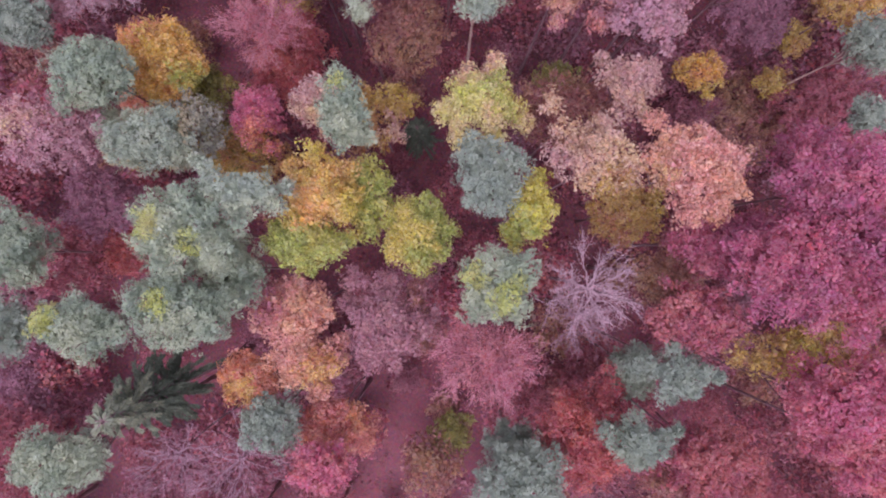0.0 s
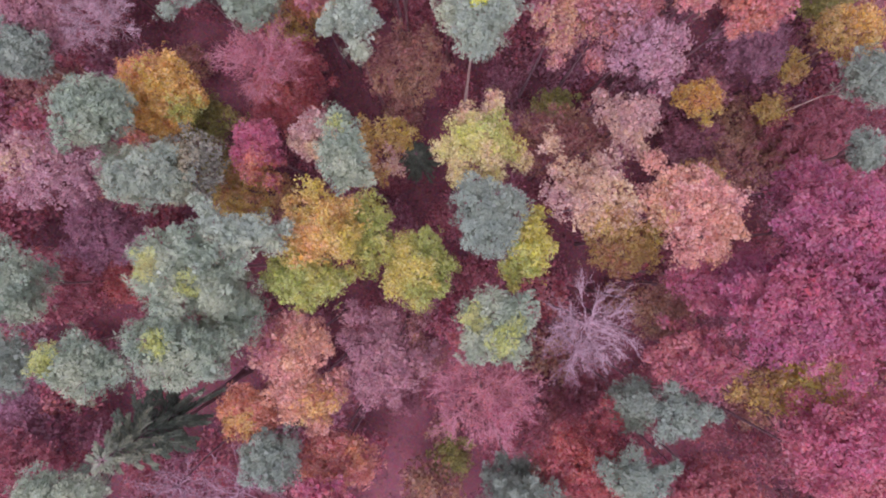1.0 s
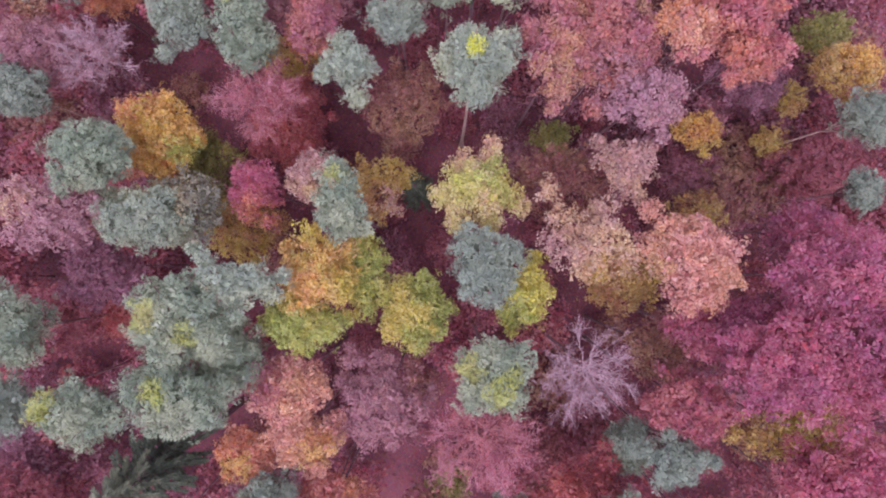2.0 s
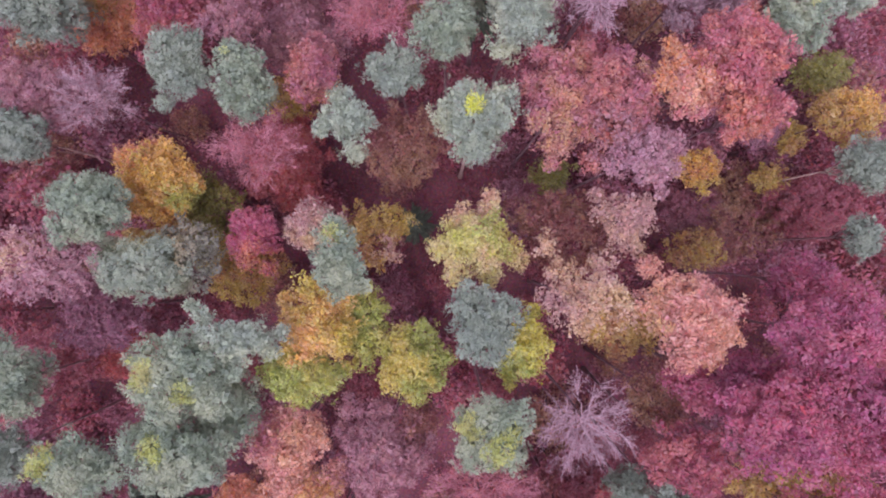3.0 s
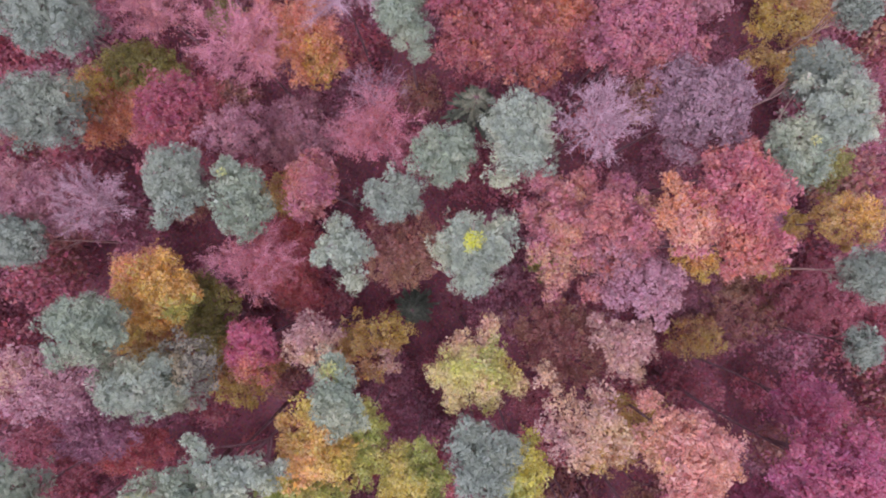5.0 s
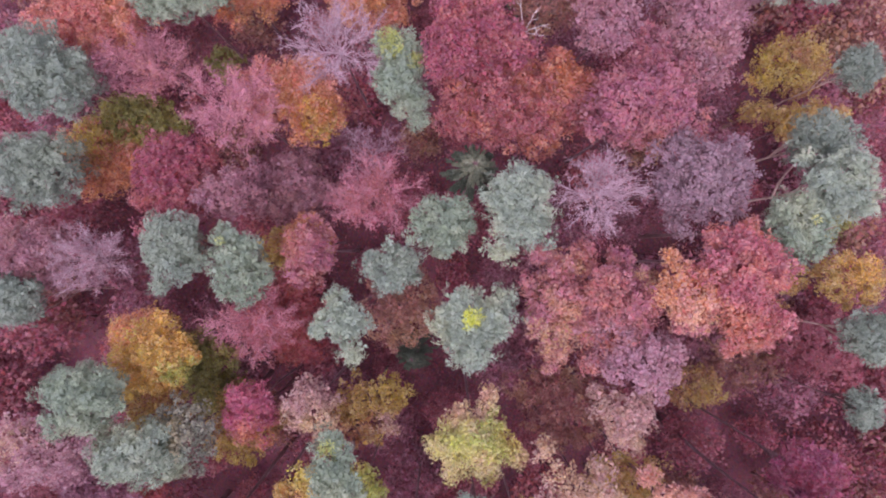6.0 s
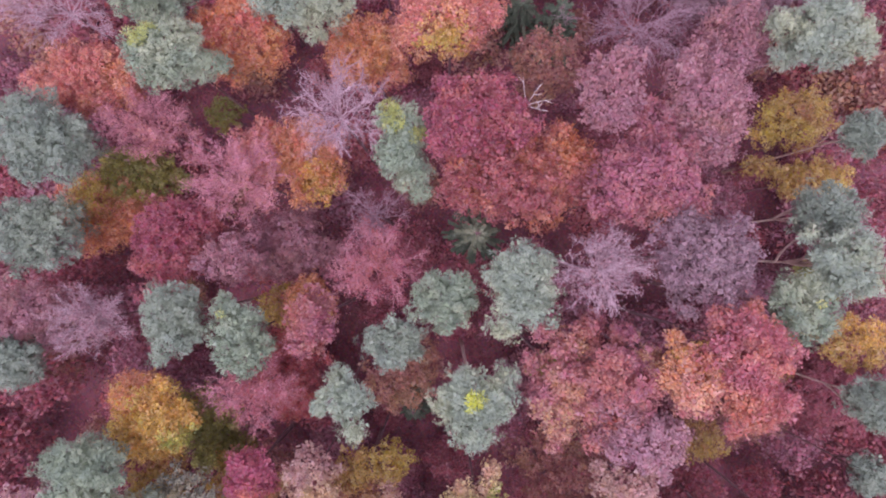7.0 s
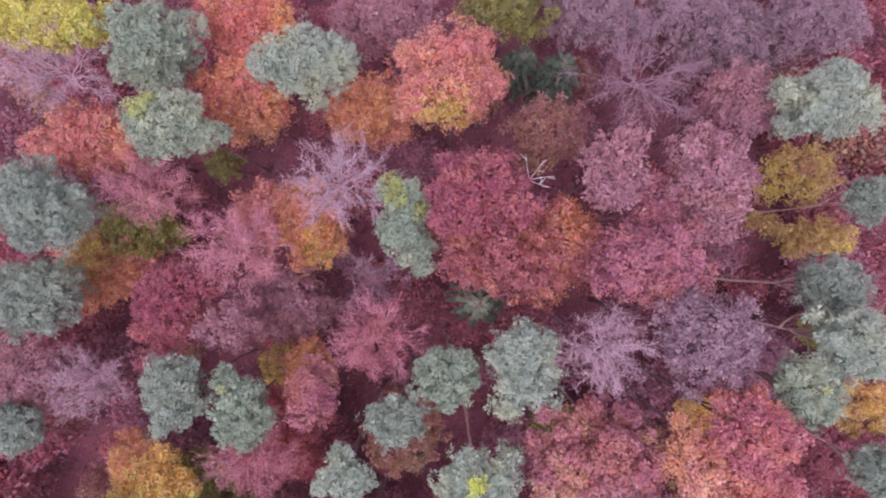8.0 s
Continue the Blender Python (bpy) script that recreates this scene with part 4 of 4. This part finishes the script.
broadleaf_tree(3.81, 27.68, 27.1, 3.53, 2.48, "brick", "brick-red and orange oak with dense foliage", boughs=[(-0.59, -1.57, 1.74, "brick", "brick-orange lower boughs")])
broadleaf_tree(7.33, 28.17, 26.2, 2.31, 2.38, "brick", "brick-red oak with dense foliage")
broadleaf_tree(11.65, 27.32, 28.5, 3.07, 2.63, "rose", "rose-pink beech with dense foliage")
broadleaf_tree(9.47, 32.18, 28.5, 1.60, 2.00, "mauve", "mauve-pink beech with a narrow ragged crown", thin=0.3)
broadleaf_tree(14.99, 31.46, 28.2, 2.26, 3.02, "mauve", "mauve-pink beech with a tall crown")
broadleaf_tree(12.62, 30.26, 26.7, 1.93, 1.77, "rose", "rose-pink beech among taller trees")
broadleaf_tree(6.98, 35.39, 22.3, 2.41, 2.26, "bark_red", "brown-red tree with thinning foliage", thin=0.38)
broadleaf_tree(20.00, 37.73, 20.9, 2.10, 2.40, "mauve", "mauve tree with thin foliage")
bare_tree(15.07, 40.82, 17.4, 4.42, 4.21, "plum", "dim purple leafless tree", dense=1.0)
bare_tree(9.14, 22.46, 28.8, 2.71, 2.46, "lilac", "lilac-mauve twiggy tree among taller trees", leaves=900)
broadleaf_tree(14.43, 23.11, 29.1, 2.69, 2.45, "heather", "heather-grey tree with fine foliage")
broadleaf_tree(16.11, 18.28, 30.2, 2.00, 2.10, "coral_red", "rose-red beech with a broad dense crown", lumps=[(-1.17, 1.61, 0.82), (0.43, 1.90, 0.82), (1.48, 0.97, 0.70), (1.89, -0.64, 0.70), (1.31, -2.30, 0.82), (0.43, -3.71, 0.64), (-0.50, -4.29, 0.35), (-0.45, -1.08, 1.28)])
broadleaf_tree(13.49, 16.74, 29.6, 1.40, 1.60, "coral", "salmon and orange beech with dense foliage", boughs=[(-0.39, -0.45, 1.01, "peach", "peach-coloured boughs")], lumps=[(-0.90, 2.09, 0.59), (-1.25, 0.26, 0.77), (-0.16, -0.69, 1.00), (0.58, 0.55, 0.89), (0.29, -1.46, 0.47)])
broadleaf_tree(16.92, 15.44, 29.1, 1.77, 1.40, "coral_red", "rose-red beech among taller trees")
broadleaf_tree(-34.35, 15.39, 9.2, 3.71, 2.57, "bark_red", "brown-red undergrowth tree among taller trees", thin=0.38)
broadleaf_tree(-23.17, 12.31, 14.4, 1.84, 1.75, "rust", "rust-red undergrowth tree among taller trees")
broadleaf_tree(-28.95, -0.60, 16.3, 3.22, 2.49, "russet", "dull red undergrowth tree")
broadleaf_tree(-23.96, -0.18, 14.6, 2.82, 1.94, "red", "bright red undergrowth tree")
broadleaf_tree(-11.78, 14.27, 15.7, 3.15, 3.50, "red", "dull red undergrowth tree")
broadleaf_tree(26.27, 12.55, 8.0, 4.17, 2.94, "bark_red", "dull brown-red undergrowth tree", thin=0.38)
broadleaf_tree(12.12, -10.02, 14.0, 2.68, 2.24, "russet", "dull red undergrowth tree")
bare_tree(9.26, -4.48, 21.9, 2.64, 2.64, "plum", "purple-grey leafless tree among taller trees", dense=0.7)

# at the northern and southern edges
broadleaf_tree(-4.15, 44.91, 17.1, 3.76, 2.50, "mauve", "mauve tree with fine foliage")
broadleaf_tree(5.24, 46.74, 14.8, 3.05, 2.61, "olive", "dull olive tree with thin foliage")
broadleaf_tree(11.81, 46.38, 15.0, 3.93, 2.62, "heather", "dim purple-grey tree with thin foliage")
broadleaf_tree(23.04, 44.40, 14.2, 3.54, 2.66, "heather", "dim purple-grey tree with thin foliage")
broadleaf_tree(27.97, 45.00, 15.6, 3.87, 2.37, "heather", "dim purple-grey tree with thin foliage")
broadleaf_tree(19.34, 46.45, 13.5, 3.60, 2.70, "heather", "dim purple-grey tree with thin foliage")
broadleaf_tree(10.09, -11.63, 11.8, 2.80, 2.33, "russet", "dull red undergrowth tree")
broadleaf_tree(0.81, -16.49, 6.5, 1.83, 1.83, "olive", "small olive bush on the forest floor")
broadleaf_tree(8.33, 12.21, 9.0, 3.28, 2.58, "dusk", "dusky red undergrowth tree")
broadleaf_tree(22.64, 11.43, 8.0, 3.13, 2.37, "dusk", "dusky red undergrowth tree")
broadleaf_tree(13.38, 11.43, 8.5, 2.84, 2.37, "russet", "dull red undergrowth tree")
broadleaf_tree(-11.51, 19.42, 15.0, 1.90, 1.60, "ochre", "ochre undergrowth tree in shade", thin=0.38)
broadleaf_tree(-36.50, 13.69, 8.0, 2.40, 1.30, "brick", "rust-red bush on the forest floor", thin=0.30)
broadleaf_tree(-24.58, 7.81, 12.0, 1.90, 1.60, "ochre", "ochre undergrowth tree below a pine", thin=0.30)
broadleaf_tree(-18.16, 35.09, 9.0, 1.60, 1.20, "olive", "olive bush in a gap between trees", thin=0.45)
broadleaf_tree(9.11, 14.01, 11.0, 1.50, 1.20, "olive", "low olive-green bush in shade")
broadleaf_tree(29.78, 21.61, 14.0, 2.20, 1.50, "olive", "olive-yellow bush between pines", thin=0.30)
broadleaf_tree(21.18, 7.87, 11.0, 2.20, 1.50, "ochre", "thin ochre bush over red undergrowth", thin=0.45)
broadleaf_tree(-9.08, 19.95, 18.5, 1.70, 1.60, "rust", "rust-orange tree below a rose-red tree")
broadleaf_tree(25.10, 18.77, 13.0, 2.60, 2.60, "plum", "dim plum-purple undergrowth tree")



def dead_tree(x, y, top, label):
    """A dead tree: a broken trunk with a few bleached forked branches."""
    rng = np.random.RandomState(3)
    root = tree_root("dead_tree", x, y, label, "dead tree", "")
    trunk, path = trunk_part(root, top - 1.2, 0.15, BARK["dead"], rng)
    tip = path[-1]
    for dx, dy, dz in ((-0.4, 1.3, 1.3), (0.6, 0.9, 1.1), (1.3, 0.1, 0.8), (-0.5, -0.5, 0.5), (0.9, -0.5, 0.6)):
        end = tip + (dx, dy, dz)
        main = bent(tip - (0, 0, 0.3), end, 0.15, rng, 5)
        pieces = [tube(main, np.linspace(0.028, 0.01, 5), 5)]
        for k in (2, 3):
            side = main[k] + unit(np.array((dx, dy, dz)) + rng.normal(0, 0.8, 3)) * 0.5
            pieces.append(tube(bent(main[k], side, 0.05, rng, 3), np.array((0.02, 0.016, 0.01)), 4))
        v, f = joined(pieces)
        mesh_object("branch", v, [f], BARK["dead"], root, smooth=True)


dead_tree(5.13, 31.92, 26.5, "dead tree with bleached forked branches")

# ---- the wood goes on round the view: unseen trees added to shade the floor ----
def unseen_shade_trees():
    rng = np.random.RandomState(23)
    tall = [o for o in scene.objects if o.parent is None and o.name.split(".")[0] in ("broadleaf_tree", "pine_tree")][20:90:3]
    spots = [(x, -22.5 - rng.uniform(0, 1.5)) for x in (-34, -28, -22, -16, -9, -1, 8, 17, 28)]
    spots += [(side * rng.uniform(37, 42), -18 + 14 * k) for side in (-1, 1) for k in range(4)]
    for k, (x, y) in enumerate(spots):
        copy_thing(tall[k % len(tall)], pose(x, y, 0, 0, 0, rng.uniform(0, 360)))


unseen_shade_trees()

# ---- undergrowth: young trees of a few shapes that fill the gaps ----
def sapling(tone, label, rng):
    root = tree_root("sapling", 0, 0, label, "young tree", "saplings of the undergrowth")
    top, r = rng.uniform(5.0, 8.0), rng.uniform(1.5, 2.1)
    trunk, path = trunk_part(root, top - 0.8, 0.07, BARK["dark"], rng)
    c, rr = lobes((r, r, 0.42 * top), 0.85, rng)
    c = c + (0, 0, 0.58 * top)
    pts, nor = surface(c, rr, 1.9, rng, -0.1, 0.05)
    v, f = sprays(pts, nor, 7, 0.26, 0.21, 0.38, rng)
    mesh_object("crown", v, [f], LEAVES[tone], root)
    return root


def undergrowth():
    rng = np.random.RandomState(77)
    kinds = [
        ("russet", "dull red beech sapling on the forest floor"),
        ("bark_red", "brown-red sapling with thin foliage"),
        ("dusk", "plum-purple sapling in the shade"),
        ("rose_red", "rose-red beech sapling between tall trees"),
        ("russet", "slender red sapling in shade"),
        ("dusk", "bushy purple sapling under the canopy"),
    ]
    models = [sapling(*k, rng) for k in kinds]
    spots = []
    for _ in range(9000):
        p = rng.uniform((-40, -26), (40, 56))
        if any(((p[0] - x) / a) ** 2 + ((p[1] - y) / b) ** 2 < 1 for x, y, a, b in GLADES) and rng.rand() < 0.7:
            continue
        if all(np.hypot(*(p - q)) > 4.1 for q in spots):
            spots.append(p)
        if len(spots) > 236:
            break
    # taller young trees along the edges of the view
    for k in range(25):
        for side in (-1, 1):
            spots.append(np.array((side * rng.uniform(32, 44), -28 + 3.6 * k + rng.uniform(-1, 1))))
    weights = np.array((0.26, 0.16, 0.2, 0.14, 0.14, 0.1))
    for k, p in enumerate(spots):
        s = rng.uniform(0.6, 1.45) if abs(p[0]) < 32 else rng.uniform(1.1, 1.45)
        m = pose(p[0], p[1], float(height(*p)) - 0.25, 0, 0, rng.uniform(0, 360))
        ob = models[k] if k < len(models) else copy_thing(models[rng.choice(len(models), p=weights)], m)
        ob.matrix_basis = m
        ob.scale = (s, s, s)


undergrowth()
